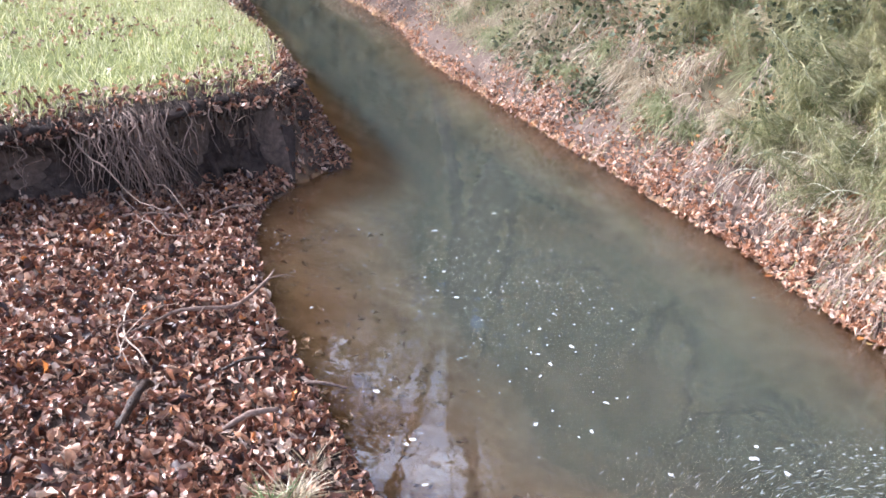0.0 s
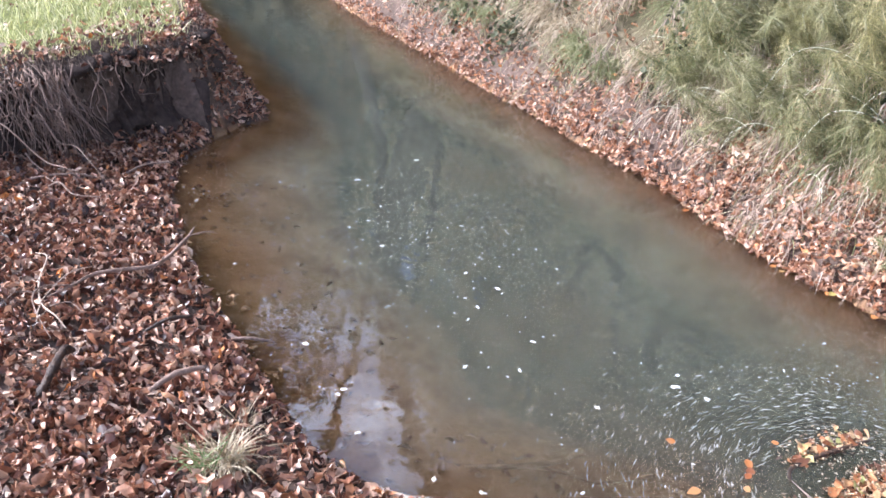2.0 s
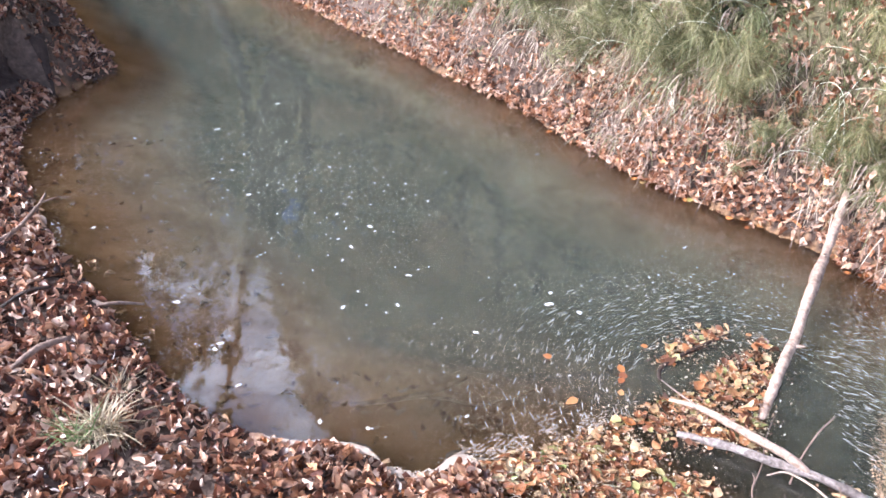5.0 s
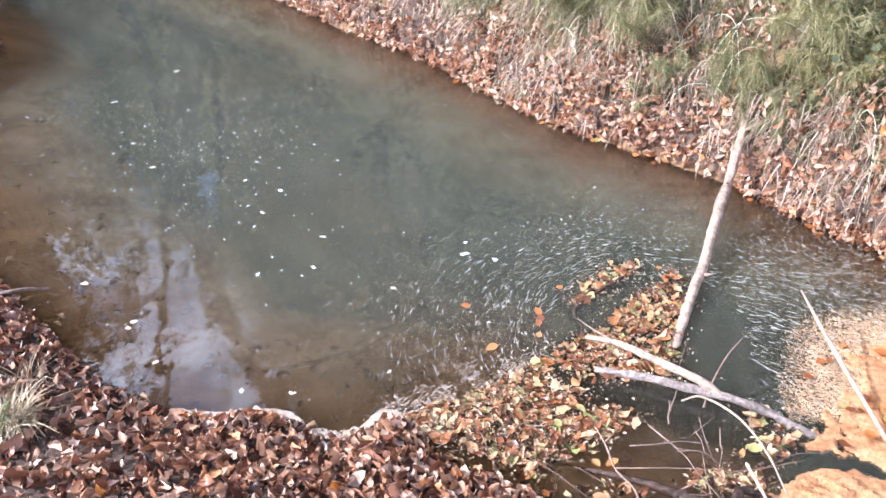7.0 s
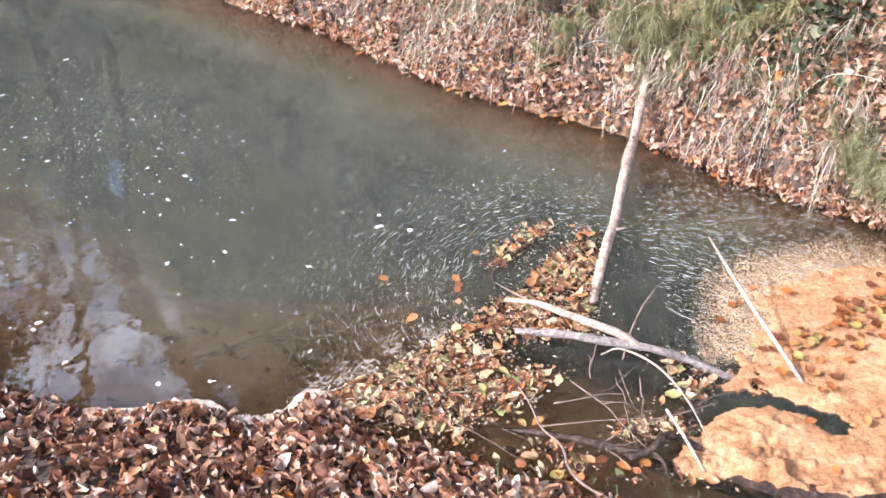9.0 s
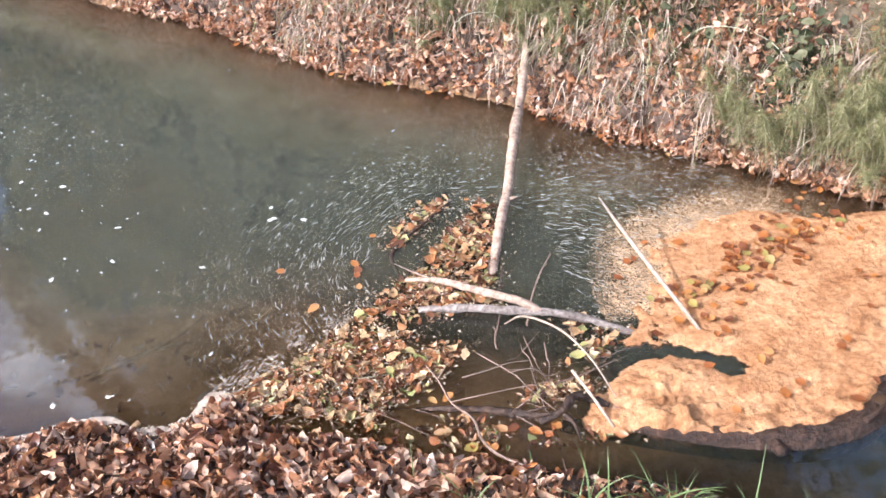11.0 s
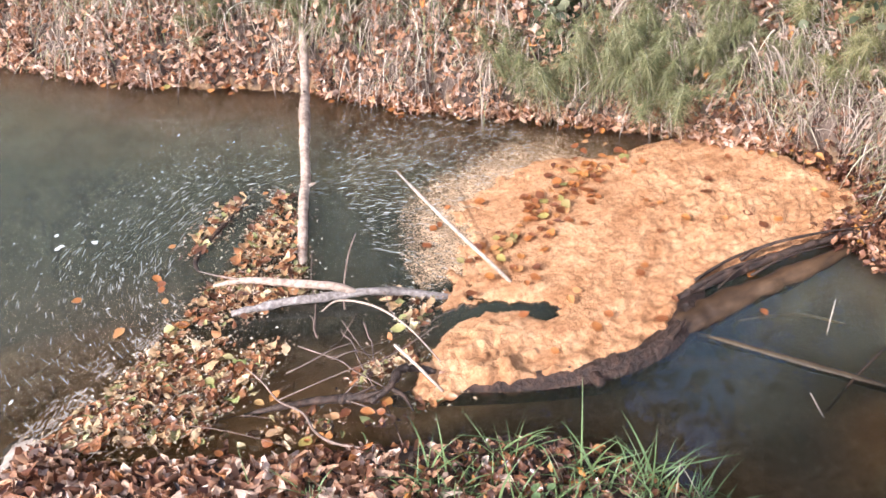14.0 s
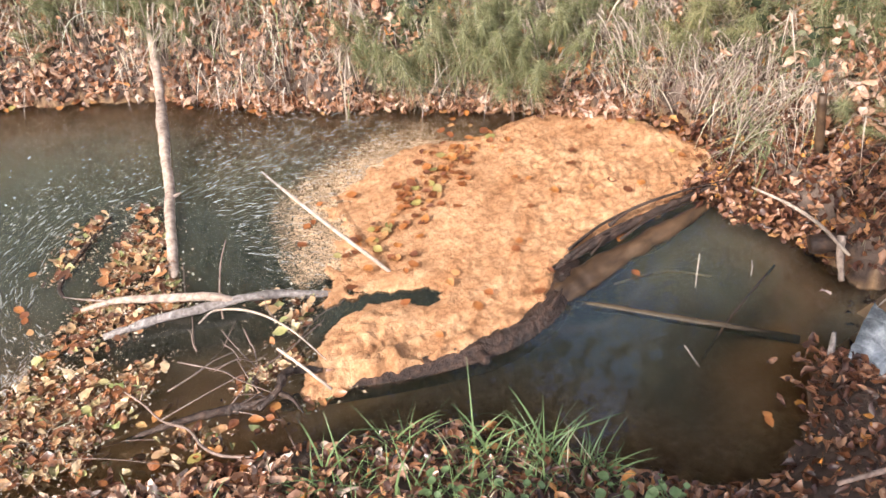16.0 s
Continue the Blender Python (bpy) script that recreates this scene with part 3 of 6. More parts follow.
def blades(at, up, droop, length, width, seg=5, spread=0.25):
    """Grass blades as arrays: roots (n, 3), first way (n, 3), sag (n, 3), lengths and widths."""
    n = len(at)
    s = np.linspace(0, 1, seg)[None, :, None]
    line = at[:, None] + length[:, None, None] * (s * up[:, None] + s ** 2 * droop[:, None])
    a = rng.uniform(0, 2 * np.pi, n)
    side = np.stack([np.cos(a), np.sin(a), 0 * a], -1)[:, None] * (0.5 * width[:, None, None] * (1 - s ** 1.6 * 0.92))
    verts = np.stack([line - side, line + side], 2)
    faces = grid_faces(seg, 2)[None] + (np.arange(n) * seg * 2)[:, None, None]
    return verts.reshape(-1, 3), faces.reshape(-1, 4)


def scattered(n, x0, x1, y0, y1):
    return rng.uniform(x0, x1, n), rng.uniform(y0, y1, n)


def stuff(name, arrays, mat, label, category, soft=True):
    return tagged(new(name, mesh_from(name, *arrays, mat, soft)), label, category, kind="stuff")


# leaf litter on the near shore
def near_litter(n, x0, x1, y0, y1):
    x, y = scattered(n, x0, x1, y0, y1)
    d, wet = distance(x, y, shore)
    _, far = distance(x, y, far_side)
    dl, on = distance(x, y, lawn)
    ok = ~wet & ~far & ~on & (rng.uniform(0, 1, n) < smooth(-0.02, 0.03, d) * (0.75 + 0.25 * vnoise(x * 3, y * 3, 5)) * (1 - 0.3 * smooth(1.15, 1.4, x) * smooth(0.3, 0.5, y)) * np.clip(smooth(-1.6, 0.9, y + 0.7 * fbm(x * 1.3, y * 1.3, 21)) ** 1.5, 0.06, 1) * smooth(-6.4, -4.0, x + 0.5 * fbm(x, y, 25)))
    x, y = x[ok], y[ok]
    z = ground_z(x, y)[0] + rng.uniform(0.002, 0.04, len(x)) * smooth(0, 0.12, d[ok]) + 0.018 * np.maximum(fbm(x * 6, y * 6, 19), -0.3) * smooth(0.05, 0.2, d[ok])
    return np.stack([x, y, z], -1)


at = np.vstack([near_litter(64000, -6.2, -1.0, 0.7, 4.4), near_litter(26000, -1.0, 2.2, 0.2, 2.1), near_litter(1500, -3.6, -3.0, 3.4, 5.1)])
wet_end = (at[:, 0] > 0.45 + 0.16 * rng.normal(0, 1, len(at))) & (at[:, 1] > 0.25)
stuff("wet_leaf_litter", leaves(at[wet_end], 0.018 + 0.032 * rng.uniform(0, 1, wet_end.sum()), 0.5), mat_wet_leaf, "dark wet leaves matted on the shore by the spill", "leaf litter")
at = at[~wet_end]
dry = (at[:, 0] > -1.05 + 0.2 * rng.normal(0, 1, len(at))) & (rng.uniform(0, 1, len(at)) < 0.6)
stuff("dry_leaf_litter", leaves(at[dry], 0.022 + 0.045 * rng.uniform(0, 1, dry.sum()), 0.7), mat_litter_far, "pale dry tan leaves lying over the shore litter", "leaf litter")
at = at[~dry]
stuff("leaf_litter", leaves(at, 0.022 + 0.052 * rng.uniform(0, 1, len(at)) ** 1.2, 0.75), mat_litter, "thick litter of curled brown beech leaves on the shore", "leaf litter")

at = np.vstack([near_litter(16000, -6.2, -1.0, -2.2, 0.7), near_litter(10000, -1.0, 2.6, -2.2, 0.2)])
stuff("path_leaf_litter", leaves(at, rng.uniform(0.03, 0.06, len(at)), 0.6, FAR_SHAPES), mat_litter, "thinning brown leaf litter on the near bank", "leaf litter")


def far_litter(n, x0, x1, y0, y1, reach):
    x, y = scattered(n, x0, x1, y0, y1)
    d, wet = distance(x, y, shore)
    _, far = distance(x, y, far_side)
    clear = smooth(reach, 0.05, d + 0.15 * vnoise(x * 2.5, y * 2.5, 9)) * (0.2 + 0.8 * smooth(-0.4, 0.25, fbm(x * 4, y * 4, 15)))
    far = far | ((d < 0.12) & (distance(x, y, far_shore, False)[0] < 0.12))
    z = ground_z(x, y)[0]
    ok = (z > 0) & far & (rng.uniform(0, 1, n) < np.maximum(clear, 0.22 * (d < 1.5)))
    x, y = x[ok], y[ok]
    z = z[ok] + rng.uniform(0.004, 0.09, len(x)) + 0.06 * (rng.uniform(0, 1, len(x)) < 0.3)
    return np.stack([x, y, z], -1)


at = np.vstack([far_litter(42000, -0.2, 3.2, 1.0, 5.0, 1.3), far_litter(22000, -3.2, 0.3, 4.0, 8.0, 0.5), far_litter(8000, -8, -3, 7, 13, 0.9)])
t = rng.uniform(0, 1, 5200) ** 1.0 * (len(far_shore) - 1.01)
i = t.astype(int)
p = far_shore[i] + (far_shore[i + 1] - far_shore[i]) * (t - i)[:, None] + rng.normal(0.012, 0.03, (len(t), 2))
p = p[p[:, 1] < 13]
at = np.vstack([at, np.stack([p[:, 0], p[:, 1], np.maximum(ground_z(p[:, 0], p[:, 1])[0], 0) + rng.uniform(0.004, 0.03, len(p))], -1)])
at = at[~((at[:, 0] > 2.1) & (at[:, 1] < 2.1) & (distance(at[:, 0], at[:, 1], far_shore, False)[0] < 0.2))]
stuff("far_leaf_litter", leaves(at, rng.uniform(0.030, 0.060, len(at)), 0.7), mat_litter_far, "sunlit copper and tan leaves strewn along the bank foot", "leaf litter", False)

# leaves caught in the standing straw
x, y = scattered(16000, 0.0, 3.2, 1.2, 4.9)
d, wet = distance(x, y, shore)
_, far = distance(x, y, far_side)
ok = ~wet & far & (d < 1.2) & (rng.uniform(0, 1, len(x)) < 0.30 * smooth(0.0, 0.4, fbm(x * 2.6, y * 2.6, 19)) + 0.05 + 0.10 * (x > 2.15))
at = np.stack([x[ok], y[ok], ground_z(x[ok], y[ok])[0] + rng.uniform(0.07, 0.20, ok.sum())], -1)
stuff("caught_leaves", leaves(at, rng.uniform(0.034, 0.060, len(at)), 1.0), mat_litter_far, "copper and tan leaves caught in standing straw", "leaf litter", False)

# slope between lawn and stream, and stray leaves on the lawn
x, y = scattered(26000, -8, -3.0, 2.5, 9.5)
dl, on = distance(x, y, lawn)
d, wet = distance(x, y, shore)
_, far = distance(x, y, far_side)
ok = ~wet & ~far & (((~on) & (y > 4.3)) | (on & (dl < 0.35) & (rng.uniform(0, 1, len(x)) < 0.3 * (y < 5))) | (on & (rng.uniform(0, 1, len(x)) < 0.02 + 0.12 * (vnoise(x * 1.5, y * 1.5, 2) > 0.35))))
z = ground_z(x, y)[0]
rim = (dl < np.where(on, 0.16, 0.12)) & (y < 4.6) & (x < -3.4) & (rng.uniform(0, 1, len(x)) < 0.9)
z = np.where(rim & ~on, 0.60, z)
ok = ok | rim
at = np.stack([x[ok], y[ok], z[ok] + rng.uniform(0.01, 0.05, ok.sum())], -1)
stuff("meadow_leaf_litter", leaves(at, rng.uniform(0.035, 0.06, len(at)), 0.5), mat_litter, "brown leaves strewn on the meadow and its slope", "leaf litter")


# ---- grass ----
def grass(n, region, chance, up_tilt, sag, length, width):
    x, y = scattered(n, *region)
    ok = chance(x, y)
    x, y = x[ok], y[ok]
    n = len(x)
    z = ground_z(x, y)[0]
    dl, on = distance(x, y, lawn)
    z = np.where(~on & (dl < 0.1) & (y < 4.6) & (x < -3.4), 0.60, z)
    at = np.stack([x, y, z - 0.01], -1)
    a = rng.uniform(0, 2 * np.pi, n)
    t = np.abs(rng.normal(0, up_tilt, n))
    up = np.stack([np.cos(a) * np.sin(t), np.sin(a) * np.sin(t), np.cos(t)], -1)
    drop = np.asarray(sag(x, y, n))
    return blades(at, up, drop, rng.uniform(*length, n), rng.uniform(*width, n))


def on_lawn(x, y):
    dl, on = distance(x, y, lawn)
    return (on | ((dl < 0.09) & (y < 4.6))) & (rng.uniform(0, 1, len(x)) < 0.75 + 0.25 * vnoise(x * 2, y * 2, 8))


stuff("meadow_grass", grass(80000, (-9.5, -3.4, 2.0, 11.5), on_lawn, 0.45, lambda x, y, n: np.stack([rng.normal(0, 0.3, n), rng.normal(0, 0.3, n), rng.uniform(-0.4, 0, n)], -1),
                            (0.05, 0.15), (0.005, 0.010)), mat_lawn, "short sunlit green grass of a meadow", "grass")


def toward_water(x, y, n, pull):
    """Sag down and towards the brook."""
    nx, ny = -0.69, -0.72
    k = rng.uniform(*pull, n)
    return np.stack([nx * k + rng.normal(0, 0.38, n), ny * k + rng.normal(0, 0.38, n), -rng.uniform(0.5, 1.1, n)], -1)


# shaded hollows in the far bank (x, y, reach), kept clear of grass
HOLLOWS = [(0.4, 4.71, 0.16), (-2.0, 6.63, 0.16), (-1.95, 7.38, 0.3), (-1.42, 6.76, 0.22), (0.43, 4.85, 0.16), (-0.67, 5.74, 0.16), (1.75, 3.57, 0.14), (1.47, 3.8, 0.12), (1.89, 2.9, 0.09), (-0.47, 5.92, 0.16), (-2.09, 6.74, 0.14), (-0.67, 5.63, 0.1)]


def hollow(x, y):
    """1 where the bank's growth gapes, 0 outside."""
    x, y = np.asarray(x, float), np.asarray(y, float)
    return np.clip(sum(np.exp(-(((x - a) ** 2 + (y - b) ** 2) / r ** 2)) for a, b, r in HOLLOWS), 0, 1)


def tussocks(scale, seed, lo, hi, top):
    def chance(x, y):
        d, wet = distance(x, y, shore)
        _, far = distance(x, y, far_side)
        return ~wet & far & (rng.uniform(0, 1, len(x)) > 1.3 * hollow(x, y)) & (rng.uniform(0, 1, len(x)) < smooth(lo, hi, d) * smooth(top, top * 0.6, d) * (1 - 0.88 * smooth(2.1, 2.4, x)) * smooth(-0.2, 0.5, vnoise(x * scale, y * scale, seed) + 0.4 * vnoise(x * 2.7 * scale, y * 2.7 * scale, seed + 1)))
    return chance


stuff("dead_bank_grass", joined([
    grass(20000, (-0.6, 3.6, 0.6, 5.6), tussocks(3.0, 31, 0.0, 0.05, 1.8), 0.28, lambda x, y, n: 0.6 * toward_water(x, y, n, (0.0, 0.5)), (0.08, 0.18), (0.003, 0.006)),
    grass(46000, (-5.0, 0.9, 3.8, 10.0), tussocks(2.2, 33, 0.25, 0.5, 2.8), 0.35, lambda x, y, n: toward_water(x, y, n, (0.2, 0.8)), (0.18, 0.45), (0.005, 0.011)),
    grass(9000, (-10.0, -4.0, 8.0, 15.0), tussocks(1.6, 35, 0.1, 0.4, 3.5), 0.35, lambda x, y, n: toward_water(x, y, n, (0.2, 0.8)), (0.25, 0.5), (0.01, 0.018))]),
    mat_straw, "bleached dead grass hanging down the bank", "grass")


def bank_stems(count, each, t0, t1, off, height, length, width):
    """Bundles of dead stems along the bank foot, some standing, most bent down to the water."""
    t = rng.uniform(t0, t1, count)
    i = t.astype(int)
    way = far_shore[i + 1] - far_shore[i]
    side = np.stack([-way[:, 1], way[:, 0]], -1) / np.linalg.norm(way, axis=1)[:, None]
    o = rng.uniform(*off, count)
    p = far_shore[i] + way * (t - i)[:, None] + side * o[:, None]
    z = ground_z(p[:, 0], p[:, 1])[0] + rng.uniform(*height, count)
    c = np.repeat(np.stack([p[:, 0], p[:, 1], z], -1), each, 0) + rng.normal(0, 1, (count * each, 3)) * np.array([0.022, 0.022, 0.02])
    out = -np.repeat(side, each, 0)
    turn = np.repeat(smooth(1.9, 2.3, p[:, 0]) * rng.uniform(-0.4, 2.2, count), each)
    out = np.stack([out[:, 0] * np.cos(turn) - out[:, 1] * np.sin(turn), out[:, 0] * np.sin(turn) + out[:, 1] * np.cos(turn)], -1)
    n = len(c)
    k = rng.uniform(0.05, 0.5, n)
    lean = np.repeat(rng.normal(0, 0.16, (count, 2)), each, 0)
    up = np.stack([out[:, 0] * k + lean[:, 0] + rng.normal(0, 0.2, n), out[:, 1] * k + lean[:, 1] + rng.normal(0, 0.2, n), rng.uniform(-0.4, 0.6, n)], -1)
    sag = np.stack([0.1 * out[:, 0] + rng.normal(0, 0.06, n), 0.1 * out[:, 1] + rng.normal(0, 0.06, n), -rng.uniform(0.55, 1.0, n)], -1)
    return blades(c, up, sag, rng.uniform(*length, n), rng.uniform(*width, n), 6)


last = len(far_shore) - 2
stuff("hanging_straw", joined([
    bank_stems(340, 10, 28, last - 10, (-0.01, 0.26), (0.06, 0.18), (0.07, 0.22), (0.0025, 0.006)),
    bank_stems(90, 10, 28, last - 14, (0.2, 0.8), (0.08, 0.2), (0.10, 0.24), (0.003, 0.006)),
    bank_stems(32, 26, 28, last - 14, (0.05, 0.6), (0.10, 0.2), (0.12, 0.24), (0.003, 0.006)),
    bank_stems(110, 16, 12, 30, (0.3, 0.85), (0.08, 0.25), (0.14, 0.32), (0.005, 0.010)),
    bank_stems(130, 8, 12, 30, (0.02, 0.35), (0.05, 0.14), (0.08, 0.2), (0.004, 0.009))]),
    mat_reed_straw, "bundles of dead straw stems hanging down the bank foot", "straw")
# a matted tangle of short straw where the bank turns to the spill
x, y = scattered(6000, 2.1, 3.3, 0.9, 3.0)
d, wet = distance(x, y, shore)
ok = ~wet & distance(x, y, far_side)[1] & (d > 0.14) & (rng.uniform(0, 1, len(x)) < 0.35 + 0.9 * vnoise(x * 4, y * 4, 47))
x, y = x[ok], y[ok]
w = rng.uniform(0, 2 * np.pi, len(x))
tilt = rng.uniform(0.1, 1.1, len(x))
at = np.stack([x, y, ground_z(x, y)[0] + rng.uniform(0.0, 0.14, len(x))], -1)
stuff("matted_straw", blades(at, np.stack([np.cos(w), np.sin(w), tilt], -1), np.stack([0.3 * np.cos(w + 0.8), 0.3 * np.sin(w + 0.8), -rng.uniform(0.5, 1.8, len(x))], -1), rng.uniform(0.06, 0.19, len(x)), rng.uniform(0.003, 0.007, len(x)), 6), mat_reed_straw, "matted tangle of short dead straw above the spill", "straw")
stuff("green_bank_grass", joined([
    grass(24000, (-0.6, 3.6, 0.6, 5.6), tussocks(2.6, 41, 0.02, 0.15, 1.8), 0.3, lambda x, y, n: 0.6 * toward_water(x, y, n, (0.0, 0.5)), (0.12, 0.30), (0.004, 0.008)),
    grass(30000, (-5.0, 1.2, 3.8, 10.0), tussocks(1.8, 43, 0.25, 0.6, 3.2), 0.35, lambda x, y, n: toward_water(x, y, n, (0.2, 0.8)), (0.18, 0.45), (0.005, 0.010)),
    grass(9000, (-10.0, -4.0, 8.0, 15.0), tussocks(1.4, 45, 0.3, 0.8, 3.5), 0.35, lambda x, y, n: toward_water(x, y, n, (0.2, 0.8)), (0.25, 0.5), (0.01, 0.018))]),
    mat_bank_green, "dull green grass among dead stalks on the bank", "grass")

def ripple_line(a, b, wob, seed, n=6):
    """Points from a to b with small kinks."""
    a, b = np.array(a, float), np.array(b, float)
    s = np.linspace(0, 1, n)[:, None]
    r = np.random.default_rng(seed)
    p = a + (b - a) * s + r.normal(0, wob, (n, 3)) * np.sin(np.pi * s)
    return [tuple(q) for q in p]


# ---- the undercut bank ----
line = spline(lawn_edge[10:37:2], 10)
line = line[line[:, 0] < -3.4]
line = line + 0.10 * np.stack([fbm(line[:, 0] * 2.3, line[:, 1] * 2.3, 55), fbm(line[:, 0] * 2.3, line[:, 1] * 2.3, 56)], -1)
n, m = len(line), 34
s = np.linspace(0, 1, m)[None, :]
way = np.gradient(line, axis=0)
out = np.stack([way[:, 1], -way[:, 0]], -1) / np.linalg.norm(way, axis=1)[:, None]
foot = ground_z(line[:, 0] + 0.16 * out[:, 0], line[:, 1] + 0.16 * out[:, 1])[0][:, None] - 0.03
k = np.arange(n)[:, None] * 0.12
lean = 0.20 - 0.19 * smooth(0, 0.35, s) + 0.12 * smooth(0.55, 0.85, s) - 0.31 * smooth(0.86, 1, s) ** 2 + (0.12 * fbm(k, s * 3, 51) + 0.09 * fbm(k * 4, s * 9, 53)) * smooth(1.0, 0.93, s)
high = foot + (0.585 - foot) * np.minimum(s / 0.9, 1) + 0.015 * smooth(0.84, 1, s) - 0.10 * smooth(0.6, 0.9, s) * smooth(1.0, 0.93, s) * np.abs(fbm(k * 1.7, s * 0 + 3, 57))
verts = np.stack([line[:, :1] + out[:, :1] * lean, line[:, 1:] + out[:, 1:] * lean, high], -1)
tagged(new("bank_face", mesh_from("bank_face", verts.reshape(-1, 3), grid_faces(n, m), mat_face)), "dark undercut earth face below the turf", "bank", kind="structure")


def hanging(count, lo, hi, length, width, lean_out, clump):
    """Fibres that hang over the face from the turf's edge."""
    pick = rng.uniform(lo, hi, count)
    pick = np.round(pick * clump) / clump + rng.normal(0, 0.012, count)
    idx = np.clip(pick, 0, 1) * (n - 1)
    bx, by = np.interp(idx, np.arange(n), line[:, 0]), np.interp(idx, np.arange(n), line[:, 1])
    ox, oy = np.interp(idx, np.arange(n), out[:, 0]), np.interp(idx, np.arange(n), out[:, 1])
    r = rng.uniform(0.02, 0.13, count)
    at = np.stack([bx + ox * r, by + oy * r, 0.625 - rng.uniform(0, 0.1, count) - 0.05 * (r > 0.1)], -1)
    o = rng.uniform(*lean_out, count)
    up = np.stack([ox * o + rng.normal(0, 0.28, count), oy * o + rng.normal(0, 0.28, count), rng.uniform(-0.5, 0.3, count)], -1)
    sag = np.stack([rng.normal(0, 0.1, count), rng.normal(0, 0.1, count), -rng.uniform(0.6, 0.9, count)], -1)
    return blades(at, up, sag, rng.uniform(*length, count), rng.uniform(*width, count), 7)


def span(y0, y1):
    """Where along the face a stretch of the plan lies."""
    return np.interp(y0, line[:, 1], np.linspace(0, 1, n)), np.interp(y1, line[:, 1], np.linspace(0, 1, n))


stuff("hanging_roots", joined([hanging(150, 0.0, 1.0, (0.06, 0.22), (0.003, 0.006), (0.1, 0.6), 23), hanging(200, *span(3.40, 3.70), (0.2, 0.5), (0.002, 0.006), (0.0, 0.4), 28),
                               hanging(60, *span(2.6, 3.2), (0.12, 0.36), (0.002, 0.005), (0.0, 0.5), 17), hanging(60, *span(3.7, 4.3), (0.15, 0.35), (0.003, 0.005), (0.1, 0.4), 19)]),
      mat_root, "matted pale roots hanging over the earth face", "roots")
fringe = hanging(2600, 0.0, 1.0, (0.03, 0.10), (0.003, 0.007), (0.0, 0.5), 4000)
stuff("turf_fringe", fringe, mat_root, "withered grass fringe along the turf's broken edge", "grass")

# leaves lodged on the lip
pick = rng.uniform(0, n - 1, 1500)
o = rng.uniform(-0.06, 0.17, len(pick))
at = np.stack([np.interp(pick, np.arange(n), line[:, 0]) + o * np.interp(pick, np.arange(n), out[:, 0]), np.interp(pick, np.arange(n), line[:, 1]) + o * np.interp(pick, np.arange(n), out[:, 1]), 0.61 - 0.35 * np.maximum(o, 0) - rng.uniform(0, 0.05, len(pick))], -1)
at = at[vnoise(at[:, 0] * 5, at[:, 1] * 5, 59) > -0.35]
stuff("lip_leaf_litter", leaves(at, rng.uniform(0.03, 0.06, len(at)), 0.8), mat_litter, "brown leaves lodged along the turf's broken lip", "leaf litter")


# crooked roots in the thick bundle
bundle = []
for k in range(170):
    y0 = rng.normal(3.55, 0.085) if k < 130 else rng.uniform(2.7, 4.2)
    i = int(np.argmin(np.abs(line[:, 1] - y0)))
    reach, drop = rng.uniform(0.08, 0.20), rng.uniform(0.25, 0.56) if k < 130 else rng.uniform(0.1, 0.3)
    a = np.array([line[i, 0] + out[i, 0] * reach, line[i, 1] + out[i, 1] * reach, 0.60 - rng.uniform(0, 0.12)])
    b = a + np.array([out[i, 0] * rng.uniform(0.0, 0.24) + rng.normal(0, 0.07), out[i, 1] * rng.uniform(0, 0.24) + rng.normal(0, 0.09), -drop])
    bundle.append(tube(ripple_line(a, b, 0.026, 500 + k, 6), [rng.uniform(0.002, 0.0055), 0.0026, 0.001], 5, 3, 0.1, k))
stuff("root_bundle", joined(bundle), mat_brown_twig, "crooked bundle of bare roots below the turf", "roots")

# leaves sunk on the bed along the near shore
x, y = scattered(1500, -3.2, 0.4, 1.7, 4.2)
d, wet = distance(x, y, shore)
ok = wet & (d < 0.75) & (rng.uniform(0, 1, len(x)) < smooth(0.8, 0.1, d)) & ((x + 2) * 0.68 + (y - 4.9) * 0.73 < -0.4)
at = np.stack([x[ok], y[ok], np.minimum(ground_z(x[ok], y[ok])[0] + 0.008, -0.004)], -1)
stuff("sunken_leaves", leaves(at, rng.uniform(0.03, 0.06, len(at)), 0.08), mat_bed_leaf, "brown leaves sunk on the muddy bed", "leaf litter")

# ---- wood ----
def rod(name, label, points, radii, mat, sides=9, rough=0.10, seed=1, category="stick", group=""):
    v, f = tube(points, radii, sides, 6, rough, seed)
    base = np.array(points[0])
    ob = new(name, mesh_from(name, v - base, f, mat))
    ob.location = base
    return tagged(ob, label, category, group)


def forked(name, label, points, radii, shoots, mat, seed=1, category="branch", shoot_name="side_shoot", rough=0.14):
    """A branch with side shoots of its own, parts of one thing."""
    base = np.array(points[0])
    root = new(name)
    root.location = base
    tagged(root, label, category)
    v, f = tube(points, radii, 12, 8, rough, seed)
    part("stem", mesh_from("stem", v - base, f, mat), root)
    for j, (pts, r) in enumerate(shoots):
        v, f = tube(pts, [r, r * 0.75, r * 0.35], 6, 5, 0.12, seed + j)
        part(shoot_name, mesh_from(shoot_name, v - base, f, mat), root)
    return root


